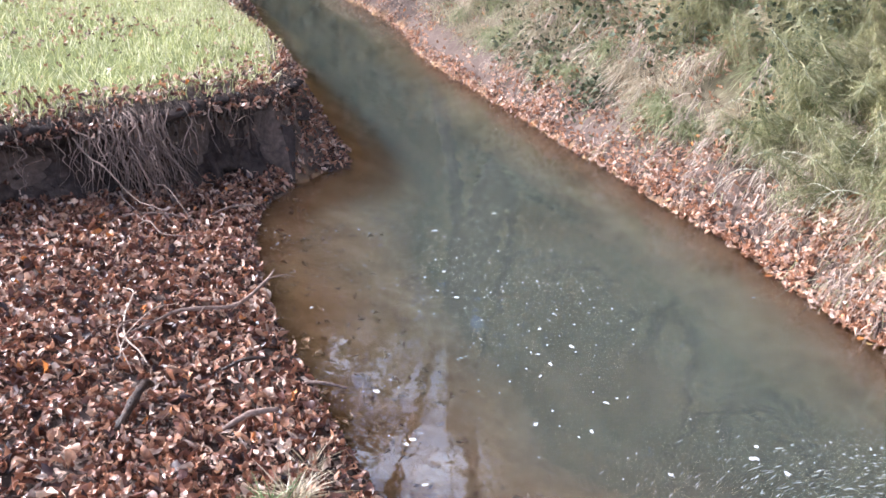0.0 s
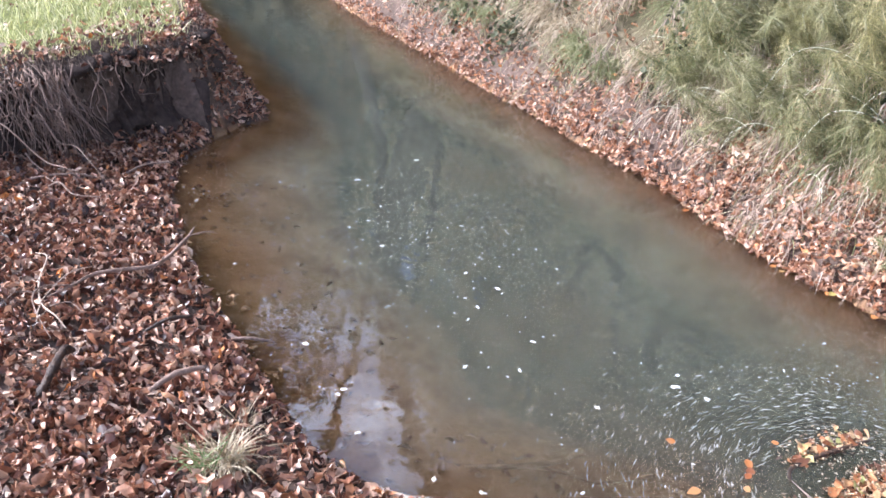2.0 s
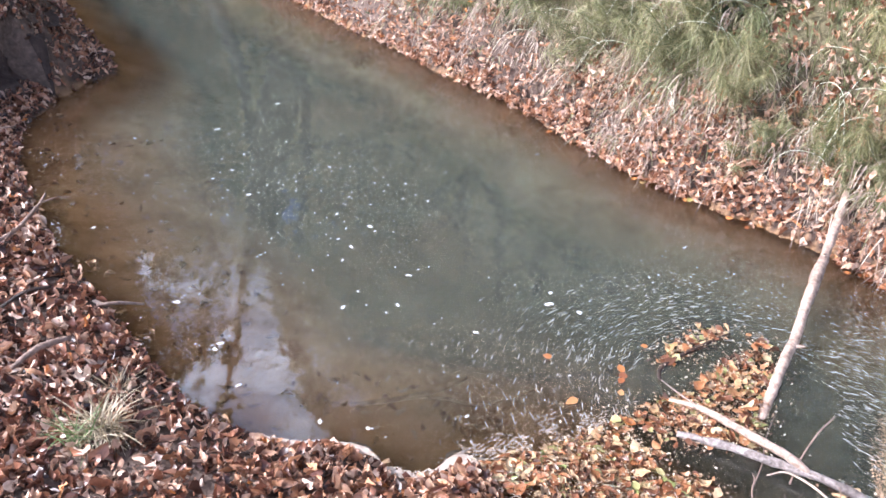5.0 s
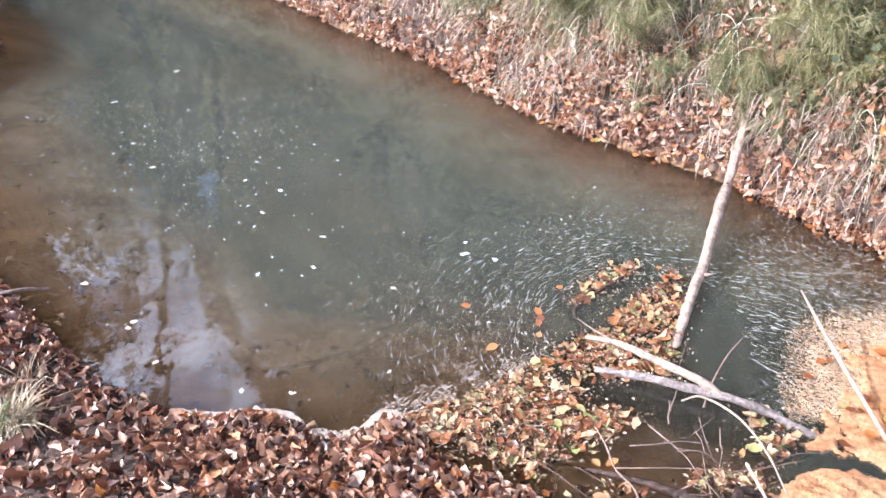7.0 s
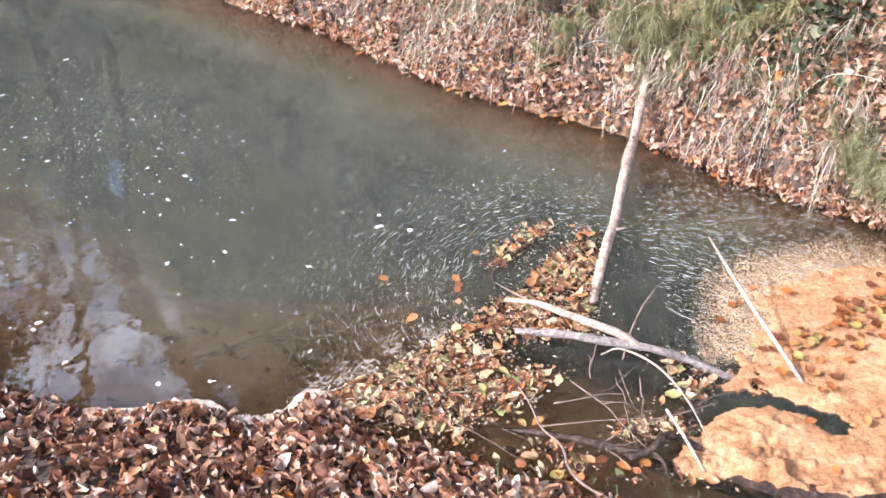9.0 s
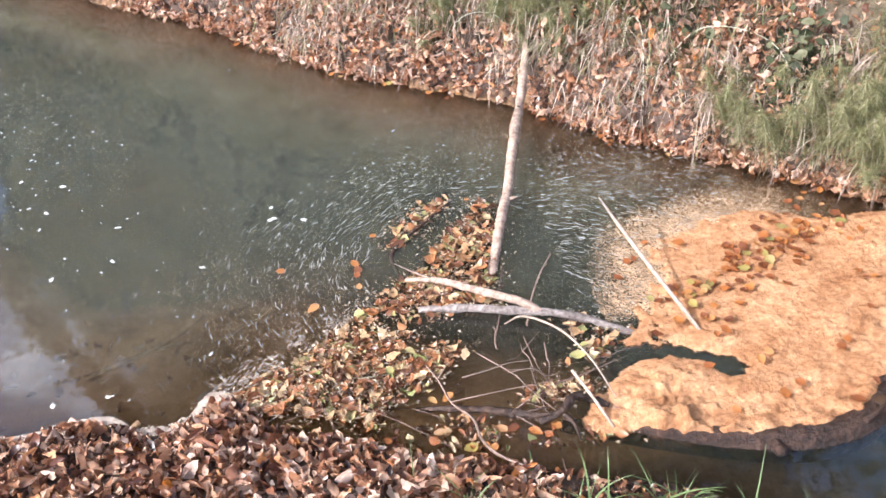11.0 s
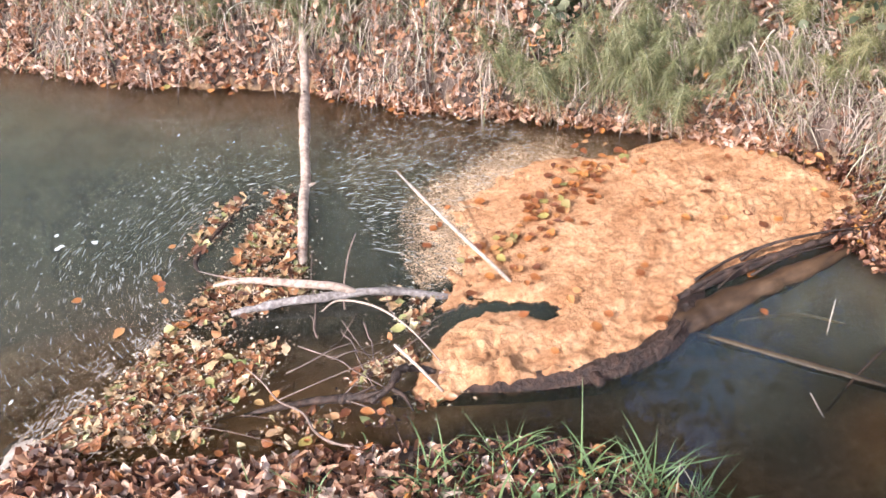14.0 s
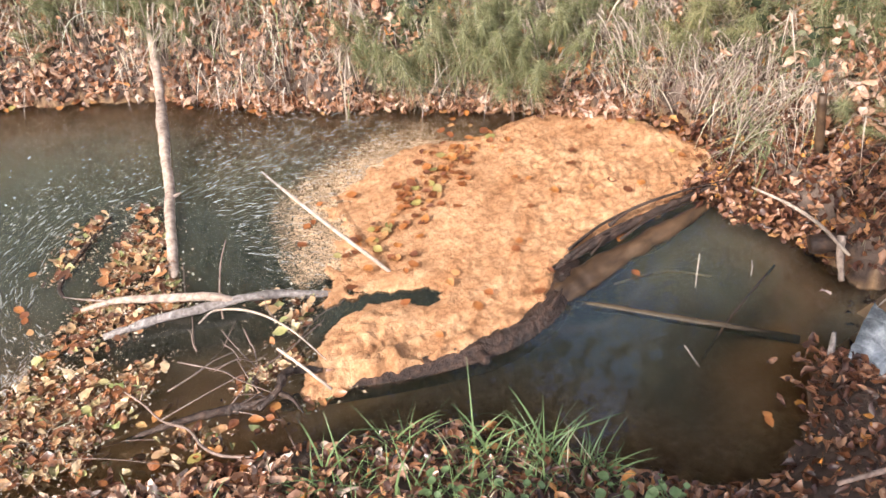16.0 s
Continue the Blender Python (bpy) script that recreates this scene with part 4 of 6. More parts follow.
stick = forked("propped_stick", "pale barked stick leaning from the water against the bank",
               [(0.53, 2.30, -0.07), (0.552, 2.36, -0.007), (0.597, 2.49, 0.014), (0.650, 2.64, 0.035), (0.704, 2.78, 0.048), (0.758, 2.95, 0.073), (0.808, 3.10, 0.09), (0.826, 3.16, 0.096), (0.862, 3.25, 0.117), (0.909, 3.39, 0.15), (0.948, 3.50, 0.20), (0.985, 3.62, 0.285)],
               [0.015, 0.016, 0.018, 0.019, 0.018, 0.020, 0.022, 0.025, 0.019, 0.019, 0.019, 0.015], [([(0.875, 3.28, 0.115), (0.862, 3.26, 0.14), (0.858, 3.25, 0.15)], 0.009),
               ([(0.69, 2.72, 0.045), (0.715, 2.71, 0.055), (0.725, 2.705, 0.06)], 0.007), ([(0.56, 2.40, 0.01), (0.545, 2.39, 0.022), (0.538, 2.385, 0.028)], 0.006)], mat_pale_wood, 5, "stick", "knot")
rod("grey_log", "grey barked branch lying across the leaf raft", [(0.27, 2.195, 0.015), (0.42, 2.155, 0.028), (0.58, 2.10, 0.034), (0.74, 2.045, 0.03), (0.93, 1.95, -0.004)], [0.011, 0.014, 0.014, 0.0145, 0.010], mat_grey_wood, 12, 0.28, 8, "branch")
forked("bleached_branch", "bleached branch half sunk in floating leaves", [(0.25, 2.36, 0.015), (0.35, 2.31, 0.035), (0.48, 2.21, 0.045), (0.60, 2.11, 0.055), (0.66, 2.07, 0.03)],
       [0.006, 0.011, 0.0135, 0.014, 0.010], [([(0.33, 2.32, 0.04), (0.27, 2.36, 0.05), (0.22, 2.42, 0.045)], 0.004)], mat_pale_wood, 3)
rod("white_stick", "thin white peeled stick standing out of the water", [(1.125, 1.90, 0.0), (1.08, 2.02, 0.05), (1.02, 2.2, 0.11), (0.97, 2.34, 0.17), (0.945, 2.43, 0.2)], [0.006, 0.0068, 0.0062, 0.0052, 0.0032], mat_twig, 7, 0.1, 2)
rod("curved_twig", "bent pale twig arching over the leaf raft", [(0.52, 2.03, 0.05), (0.58, 2.03, 0.07), (0.66, 1.92, 0.10), (0.72, 1.80, 0.085), (0.765, 1.68, 0.03)], [0.0025, 0.0032, 0.0034, 0.003, 0.002], mat_twig, 6, 0.1, 4)
rod("short_stick", "short broken stick slanting into the foam", [(0.66, 1.77, 0.07), (0.69, 1.69, 0.05), (0.73, 1.59, 0.01)], [0.004, 0.005, 0.004], mat_twig, 7, 0.1, 6)
forked("root_twig", "crooked grey twig reaching over the shore leaves", [(0.25, 1.90, 0.05), (0.275, 1.82, 0.06), (0.30, 1.74, 0.045), (0.345, 1.66, 0.055), (0.355, 1.59, 0.05), (0.385, 1.53, 0.05), (0.45, 1.475, 0.05)],
       [0.002, 0.0025, 0.003, 0.0035, 0.004, 0.0042, 0.003], [([(0.30, 1.74, 0.05), (0.40, 1.73, 0.07), (0.47, 1.74, 0.065), (0.60, 1.74, 0.07)], 0.0024), ([(0.275, 1.83, 0.06), (0.29, 1.81, 0.11), (0.30, 1.80, 0.15)], 0.002)], mat_brown_twig, 7)
rod("bent_reed_stem", "thin dead stem standing among the floating branches", [(0.6, 2.06, 0.0), (0.62, 2.10, 0.06), (0.66, 2.14, 0.14), (0.70, 2.16, 0.2)], [0.0035, 0.003, 0.0028, 0.002], mat_brown_twig, 5, 0.1, 9)
forked("sunken_log", "wet dark log with a splintered pale end", [(0.20, 1.785, -0.01), (0.31, 1.752, 0.006), (0.435, 1.708, 0.012), (0.50, 1.68, 0.014), (0.545, 1.658, 0.012)], [0.006, 0.011, 0.013, 0.014, 0.012],
       [([(0.51, 1.672, 0.015), (0.555, 1.655, 0.03), (0.585, 1.655, 0.032)], 0.009), ([(0.49, 1.685, 0.02), (0.53, 1.675, 0.035), (0.565, 1.672, 0.04)], 0.005)], mat_wet_wood, 12, "log", "splinter", 0.3)
forked("crooked_root", "dark crooked root joining the log and the dam", [(0.53, 1.64, 0.02), (0.60, 1.655, 0.035), (0.64, 1.69, 0.045), (0.69, 1.69, 0.03), (0.74, 1.66, 0.02)], [0.008, 0.011, 0.013, 0.011, 0.008],
       [([(0.6, 1.65, 0.03), (0.62, 1.61, 0.03), (0.63, 1.57, 0.0)], 0.008)], mat_wet_wood, 14, "root", "rootlet", 0.35)
# the trunk that dams the scum
dam = forked("dam_trunk", "wet brown trunk damming a mat of orange foam", [(0.60, 1.665, -0.052), (0.72, 1.625, -0.038), (0.84, 1.575, -0.030), (0.98, 1.517, -0.029), (1.14, 1.470, -0.028), (1.26, 1.458, -0.026), (1.375, 1.470, -0.026), (1.475, 1.512, -0.026), (1.56, 1.575, -0.024), (1.68, 1.62, -0.04)],
             [0.026, 0.036, 0.045, 0.050, 0.053, 0.054, 0.053, 0.050, 0.044, 0.028], [([(1.135, 1.445, 0.005), (1.135, 1.415, 0.012), (1.135, 1.402, 0.014)], 0.022), ([(1.40, 1.46, 0.02), (1.44, 1.47, 0.04), (1.47, 1.485, 0.045)], 0.010)], mat_dam, 21, "log", "branch_stub", 0.04)
forked("bark_slab", "split dark bark slab with pale edge beside the pool", [(1.52, 1.60, 0.005), (1.66, 1.605, 0.02), (1.84, 1.60, 0.03), (2.02, 1.59, 0.035), (2.16, 1.575, 0.04), (2.25, 1.56, 0.035)], [0.012, 0.016, 0.015, 0.013, 0.011, 0.006],
       [([(1.80, 1.640, 0.030), (1.90, 1.638, 0.052), (2.08, 1.603, 0.058), (2.25, 1.562, 0.050)], 0.007), ([(1.58, 1.60, 0.03), (1.72, 1.61, 0.04), (1.86, 1.60, 0.05)], 0.010), ([(1.78, 1.565, 0.03), (1.92, 1.57, 0.045), (2.10, 1.555, 0.04)], 0.005), ([(1.62, 1.635, 0.02), (1.78, 1.655, 0.035), (1.95, 1.64, 0.045), (2.12, 1.61, 0.045)], 0.006), ([(1.66, 1.57, 0.025), (1.76, 1.59, 0.05), (1.83, 1.585, 0.055)], 0.004)], mat_wet_wood, 25, "bark", "splinter", 0.35)
rod("smooth_branch", "smooth brown peeled branch lying along the pool edge", [(1.40, 1.475, -0.03), (1.50, 1.508, -0.016), (1.62, 1.522, -0.012), (1.80, 1.530, -0.008), (2.0, 1.532, -0.002), (2.22, 1.545, 0.008)], [0.034, 0.048, 0.048, 0.040, 0.028, 0.012], mat_peeled, 14, 0.2, 27, "branch")
for name, label, pts, r in [
        ("sunken_twig", "thin twig under the pool's surface", [(1.66, 1.46, -0.01), (1.82, 1.40, -0.006), (1.92, 1.30, -0.01)], 0.005),
        ("sunken_bough", "brown bough under the water near the shore", [(-0.80, 2.15, -0.01), (-0.66, 2.20, -0.004), (-0.54, 2.27, -0.004), (-0.44, 2.38, -0.012)], 0.010),
        ("sunken_branch", "brown branch under the water beside the raft", [(-0.62, 2.22, -0.01), (-0.5, 2.24, -0.005), (-0.36, 2.24, -0.005), (-0.2, 2.36, -0.012)], 0.006)]:
    pts = [(px, py, pz - r - 0.008) for px, py, pz in pts]
    rod(name, label, pts, [r * 0.7, r, r, r * 0.6], mat_sunken, 7, 0.12, 31, "branch")
rod("sunken_pole", "straight brown pole lying awash in the pool", [(1.50, 1.455, -0.013), (1.59, 1.345, -0.0095), (1.75, 1.14, -0.009), (1.90, 0.955, -0.014)], [0.013, 0.0145, 0.0145, 0.012], mat_awash, 10, 0.10, 31, "branch")
rod("sunken_stick", "dark stick lying awash in the pool", [(1.62, 1.062, -0.010), (1.74, 1.105, -0.0035), (1.87, 1.145, -0.003), (2.09, 1.204, -0.004)], [0.004, 0.005, 0.005, 0.004], mat_peeled, 8, 0.15, 32, "branch")
for k, (a, b, r) in enumerate([((1.83, 1.285, -0.01), (1.845, 1.30, 0.11), 0.0034), ((2.0, 1.217, -0.01), (2.0, 1.225, 0.05), 0.003), ((1.60, 1.05, -0.01), (1.565, 1.085, 0.07), 0.003)]):
    rod("dead_reed", "pale dead reed stalk standing in the pool", ripple_line(a, b, 0.001, 60 + k), [0.7 * r, 0.7 * r, 0.8 * r, 0.5 * r], mat_twig, 6, 0.1, 40 + k, "reed", "reeds in the pool")
# left shore
lying = [forked("shore_branch", "grey branch lying on the leaves into the water", [(-2.577, 3.18, 0.0), (-2.476, 2.97, 0.045), (-2.408, 2.679, 0.075), (-2.469, 2.547, 0.10), (-2.526, 2.441, 0.12), (-2.527, 2.326, 0.13), (-2.55, 2.20, 0.13)],
       [0.004, 0.008, 0.009, 0.009, 0.008, 0.006, 0.004], [([(-2.53, 2.30, 0.135), (-2.57, 2.20, 0.17), (-2.54, 2.12, 0.17), (-2.43, 2.03, 0.17), (-2.30, 1.95, 0.15)], 0.0045), ([(-2.47, 2.54, 0.11), (-2.40, 2.46, 0.16), (-2.37, 2.36, 0.15)], 0.0035), ([(-2.44, 2.10, 0.17), (-2.38, 2.14, 0.18), (-2.30, 2.12, 0.16)], 0.003),
        ([(-2.55, 2.16, 0.17), (-2.60, 2.10, 0.19), (-2.58, 2.0, 0.18)], 0.003), ([(-2.42, 2.74, 0.08), (-2.36, 2.66, 0.12), (-2.35, 2.58, 0.11)], 0.003), ([(-2.50, 3.02, 0.04), (-2.44, 3.08, 0.05), (-2.40, 3.12, 0.03)], 0.003)], mat_brown_twig, 33)]
lying.append(forked("crooked_twig", "pale crooked twig lying on the brown leaves", [(-2.86, 2.47, 0.13), (-2.76, 2.43, 0.15), (-2.63, 2.25, 0.16), (-2.49, 2.11, 0.165), (-2.38, 2.065, 0.16), (-2.31, 2.035, 0.14)], [0.002, 0.003, 0.0036, 0.004, 0.003, 0.0018],
       [([(-2.49, 2.11, 0.165), (-2.43, 2.03, 0.18), (-2.40, 1.99, 0.16)], 0.003), ([(-2.63, 2.25, 0.16), (-2.60, 2.19, 0.2), (-2.55, 2.17, 0.21)], 0.0022)], mat_twig, 39, "twig"))
lying.append(rod("thin_twig", "thin pale twig lying over curled leaves", [(-2.55, 2.46, 0.14), (-2.56, 2.345, 0.165), (-2.53, 2.22, 0.17), (-2.49, 2.10, 0.17)], [0.0018, 0.0026, 0.0026, 0.0016], mat_twig, 6, 0.12, 38, "twig"))
lying.append(rod("rotten_chunk", "dark rotten piece of branch among the leaves", [(-2.13, 1.70, 0.12), (-2.165, 1.815, 0.155), (-2.20, 1.91, 0.155), (-2.215, 1.96, 0.12)], [0.012, 0.018, 0.016, 0.009], mat_wet_wood, 9, 0.25, 35, "branch"))
lying.append(rod("broken_branch", "short grey broken branch on the leaf litter", [(-1.835, 1.88, 0.11), (-1.79, 1.97, 0.135), (-1.735, 2.06, 0.12)], [0.008, 0.012, 0.007], mat_brown_twig, 9, 0.2, 36, "branch"))
lying.append(rod("stub_branch", "grey branch stub poking out of the leaves", [(-2.10, 2.20, 0.09), (-2.04, 2.26, 0.125), (-1.98, 2.33, 0.115)], [0.005, 0.008, 0.006], mat_wet_wood, 9, 0.2, 37, "branch"))
for ob in lying:
    ob.location.z += 0.045
rod("shore_stick", "wet stick lying at the water line", [(-1.86, 2.40, 0.05), (-1.79, 2.43, 0.05), (-1.72, 2.49, 0.015)], [0.006, 0.008, 0.005], mat_brown_twig, 8, 0.12, 38, "branch")
for k, (a, b, r) in enumerate([((-3.55, 3.0, 0.12), (-3.1, 3.75, 0.10), 0.008), ((-3.72, 3.05, 0.13), (-3.05, 3.1, 0.15), 0.006), ((-3.9, 3.2, 0.5), (-3.2, 3.2, 0.13), 0.005), ((-3.8, 3.45, 0.45), (-3.15, 3.3, 0.1), 0.004), ((-3.7, 3.3, 0.2), (-3.3, 3.1, 0.16), 0.005)]):
    rod("fallen_stalk", "pale dead stalk fallen from the turf's edge", ripple_line(a, b, 0.03, 80 + k), [r, r, r * 0.8, r * 0.4], mat_brown_twig, 6, 0.1, 50 + k, "stem", "stems below the bank")
# right end: post, spill log, sticks
rod("wooden_post", "short weathered brown post driven in at the spill", [(2.40, 1.30, 0.0), (2.395, 1.33, 0.2), (2.385, 1.36, 0.42)], [0.016, 0.016, 0.014], mat_peeled, 8, 0.08, 61, "post")
rod("spill_log", "wet dark log lying across the spill", [(2.18, 1.16, 0.06), (2.32, 1.06, 0.07), (2.52, 0.93, 0.06)], [0.03, 0.036, 0.034], mat_wet_wood, 10, 0.15, 62, "log")
rod("spill_stick", "black wet stick lying in the white water", [(1.86, 0.78, 0.03), (1.95, 0.68, 0.0), (2.07, 0.54, -0.06)], [0.010, 0.012, 0.012], mat_wet_wood, 8, 0.12, 63, "stick")
rod("leaning_twig", "long pale twig on the leaves by the pool", [(2.28, 1.47, 0.06), (2.25, 1.30, 0.10), (2.2, 1.15, 0.13), (2.16, 1.02, 0.12)], [0.004, 0.006, 0.006, 0.005], mat_twig, 6, 0.1, 64)
rod("pale_stub", "pale broken stub leaning at the spill", [(2.16, 1.02, 0.02), (2.19, 1.06, 0.07), (2.22, 1.09, 0.12)], [0.008, 0.012, 0.014], mat_pale_wood, 8, 0.15, 65)
rod("heap_stick", "short grey stick upright in the leaf heap", [(1.80, 0.80, 0.02), (1.825, 0.82, 0.09), (1.85, 0.84, 0.14)], [0.012, 0.010, 0.006], mat_grey_wood, 8, 0.12, 66)
rod("lying_stick", "pale stick lying on the near bank", [(1.42, 0.52, 0.20), (1.58, 0.47, 0.19), (1.78, 0.42, 0.16)], [0.005, 0.007, 0.004], mat_brown_twig, 8, 0.12, 67)

# ---- orange foam mat ----
mat_edge = spline([(1.04, 2.14), (1.12, 2.36), (1.27, 2.44), (1.45, 2.48), (1.62, 2.49), (1.80, 2.40), (2.0, 2.39), (2.18, 2.31), (2.34, 2.14), (2.40, 1.95), (2.42, 1.78), (2.34, 1.65), (2.20, 1.62), (1.86, 1.645),
                   (1.63, 1.63), (1.485, 1.532), (1.395, 1.480), (1.263, 1.448), (1.16, 1.458), (1.03, 1.484), (0.93, 1.520), (0.84, 1.552), (0.74, 1.582), (0.67, 1.615), (0.69, 1.68), (0.76, 1.75), (0.85, 1.805), (0.94, 1.83), (1.02, 1.82), (1.09, 1.765), (1.15, 1.725),
                   (1.20, 1.725), (1.21, 1.76), (1.15, 1.81), (1.08, 1.855), (0.985, 1.885), (0.87, 1.925), (0.96, 2.03)], 5, closed=True)
fx, fy = np.meshgrid(np.arange(0.6, 2.5, 0.0075), np.arange(1.38, 2.58, 0.0075), indexing="xy")
d, inside = distance(fx, fy, mat_edge)
d = np.where(inside, d, -d)
ragged = d + 0.022 * fbm(fx * 7, fy * 7, 61) + 0.024 * fbm(fx * 24, fy * 24, 63)
west = smooth(1.45, 0.95, fx - 0.3 * (fy - 2.2)) * smooth(1.85, 2.0, fy)
ragged = ragged - west * (0.015 + 0.20 * np.maximum(fbm(fx * 38, fy * 38, 65), -0.15))
wx2, wy2 = fx + 0.03 * fbm(fx * 9, fy * 9, 79), fy + 0.03 * fbm(fx * 9, fy * 9, 80)
south = smooth(1.75, 1.62, fy) * smooth(0.7, 0.85, fx)
thick = smooth(0, 0.05 - 0.035 * south, ragged) * (1 - 0.75 * west) * (0.45 + 0.55 * smooth(-0.35, 0.5, fbm(fx * 3.2, fy * 3.2, 71)))
crumple = 0.25 + 0.75 * smooth(0.62, 0.12, distance(fx, fy, np.array([(0.7, 1.58), (1.2, 1.45), (1.5, 1.54), (1.66, 1.66), (2.3, 1.66)]), False)[0] + 0.12 * fbm(fx * 3, fy * 3, 72))
relief = 0.003 + 0.012 * thick + thick * (crumple * (0.016 * np.abs(fbm(wx2 * 14 + 4, wy2 * 24, 73)) + 0.016 * np.maximum(fbm((wx2 + wy2) * 11, (wx2 - wy2) * 44, 75), -0.2)) + (0.004 + 0.007 * crumple) * fbm(wx2 * 62, wy2 * 62, 76)) + 0.003 * west * fbm(fx * 90, fy * 90, 78)
relief = relief + 0.034 * thick * smooth(0.16, 0.03, d) * south * smooth(-0.5, 0.3, fbm(fx * 14, fy * 14, 82))
relief = np.where(ragged < 0, -0.004, np.maximum(relief, 0.003))
relief = np.where(ragged > 0.02, np.maximum(relief, ground_z(fx, fy)[0] + 0.004 + 0.4 * relief), relief)
faces = grid_faces(*fx.shape)
keep = ragged.ravel()[faces].max(1) > 0
tagged(new("foam_mat", mesh_from("foam_mat", np.stack([fx, fy, relief], -1).reshape(-1, 3), faces[keep], mat_scum)), "bubbly orange foam mat held behind a trunk", "foam mat")


# ---- white flecks ----
def flecks(x, y, size, stretch, turn, m=8):
    """Flat foam flecks with m ragged corners."""
    n = len(x)
    ang = np.arange(m) * 2 * np.pi / m
    r = size[:, None] * (1 + 0.6 * rng.uniform(-1, 1, (n, m)))
    px, py = r * np.cos(ang) * stretch[:, None], r * np.sin(ang) / np.sqrt(stretch[:, None])
    c, s = np.cos(turn)[:, None], np.sin(turn)[:, None]
    low = np.stack([x[:, None] + c * px - s * py, y[:, None] + s * px + c * py, np.full((n, m), 0.001)], -1)
    mid = np.stack([x[:, None] + 0.6 * (c * px - s * py), y[:, None] + 0.6 * (s * px + c * py), np.full((n, m), 0.0) + (0.0016 + 0.10 * size)[:, None]], -1)
    verts = np.concatenate([low, mid], 1)
    i = np.arange(m)
    ring = np.stack([i, (i + 1) % m, (i + 1) % m + m, i + m], -1)
    cap = np.array([[8, 9, 10, 11], [8, 11, 12, 15], [12, 13, 14, 15]] if m == 8 else [[4, 5, 6, 7]])
    f = np.vstack([ring, cap])[None] + (np.arange(n) * 2 * m)[:, None, None]
    return verts.reshape(-1, 3), f.reshape(-1, 4)


def open_water(x, y):
    _, wet = distance(x, y, shore)
    _, on = distance(x, y, mat_edge)
    _, caught = distance(x, y, raft_main)
    return wet & ~on & ~caught


# drifting ones over the pool
x, y = scattered(2000, -3.2, 0.9, 1.9, 4.8)
away = np.hypot((x + 1.95), (y - 3.35))
ok = open_water(x, y) & (rng.uniform(0, 1, len(x)) < (0.14 + 0.86 * smooth(1.7, 0.5, away)) * (0.15 + 0.5 * (vnoise(x * 1.7, y * 1.7, 81) > 0)) * smooth(4.3, 3.3, y + 0.55 * x))
x, y = x[ok], y[ok]
size = rng.uniform(0.0018, 0.0048, len(x)) * np.where(rng.uniform(0, 1, len(x)) < 0.14, 2.0, 1)
drift = flecks(x, y, size, rng.uniform(1.0, 2.0, len(x)), rng.uniform(0, 3.14, len(x)))
big = np.array([(-1.70, 3.47), (-0.45, 2.61), (-1.23, 3.38), (-0.98, 2.66), (-0.2, 2.86), (-0.86, 2.02), (-1.05, 3.3), (-1.62, 2.55), (-0.08, 2.83), (-0.7, 2.02), (-1.35, 2.3)])
blobs = flecks(big[:, 0], big[:, 1], rng.uniform(0.008, 0.014, len(big)), rng.uniform(1.0, 1.5, len(big)), rng.uniform(-0.6, 0.6, len(big)))
# streaks that turn round the raft, and the fan that feeds the mat
x, y = scattered(21000, -0.9, 1.6, 1.9, 3.7)
cx, cy = x - 0.52, y - 2.40
ring = np.hypot(cx, cy * 1.1)
left_arc = smooth(1.35, 0.45, ring) * smooth(0.36, 0.42, ring) * (cx < 0.25)
fan = smooth(1.35, 0.3, np.hypot(x - 1.15, (y - 2.55) * 1.2)) * (x > 0.5) * smooth(0.05, 0.25, x - 0.5 - 0.3 * (y - 2.3))
ok = open_water(x, y) & (rng.uniform(0, 1, len(x)) < np.clip(0.27 * left_arc ** 1.7 + 0.36 * fan ** 1.3, 0, 1)) & ~((np.abs(cx) < 0.28) & (np.abs(cy) < 0.28))
x, y = x[ok], y[ok]
turn = np.where((x > 0.62) & (y < 2.95), -0.45 + 0.9 * (y - 2.5), np.arctan2(y - 2.40, x - 0.52) + np.pi / 2) + rng.normal(0, 0.2, len(x))
slow = smooth(2.7, 3.2, y)
streaks = flecks(x, y, rng.uniform(0.0012, 0.0032, len(x)) * (1 + 0.35 * slow + 0.25 * (x < 0.4)), rng.uniform(2.2, 7.0, len(x)) * (1 - slow) + 1.4 * slow, turn)
# granular margin of the mat
x, y = scattered(120000, 0.85, 1.9, 2.0, 2.8)
d, on = distance(x, y, mat_edge)
_, wet = distance(x, y, shore)
d = np.where(on, -d, d)
ok = wet & (d > -0.22) & (rng.uniform(0, 1, len(x)) < smooth(0.24, -0.03, d) ** 1.0 * smooth(1.95, 1.3, x) * smooth(2.0, 2.08, y))
tan = flecks(x[ok], y[ok], rng.uniform(0.0007, 0.0021, ok.sum()), rng.uniform(1, 3, ok.sum()), rng.uniform(0, 3, ok.sum()), 4)
# scum drawn out along the raft's outer edge
s = rng.uniform(0, 1, 900)
x = -0.44 + 0.60 * s + rng.normal(0, 0.03, len(s))
y = 1.92 + 0.36 * s + rng.normal(0.01, 0.04, len(s)) + 0.05 * fbm(s * 6, s, 87)
ok = open_water(x, y) & (vnoise(x * 14, y * 14, 88) > -0.1)
scum = flecks(x[ok], y[ok], rng.uniform(0.0012, 0.0035, ok.sum()), rng.uniform(1.5, 4.5, ok.sum()), 0.6 + rng.normal(0, 0.25, ok.sum()))
stuff("foam_flecks", joined([drift, blobs]), mat_foam, "small white foam flecks drifting on the water", "foam")
stuff("foam_streaks", streaks, mat_thin_foam, "thin pale foam streaks circling the leaf raft", "foam")
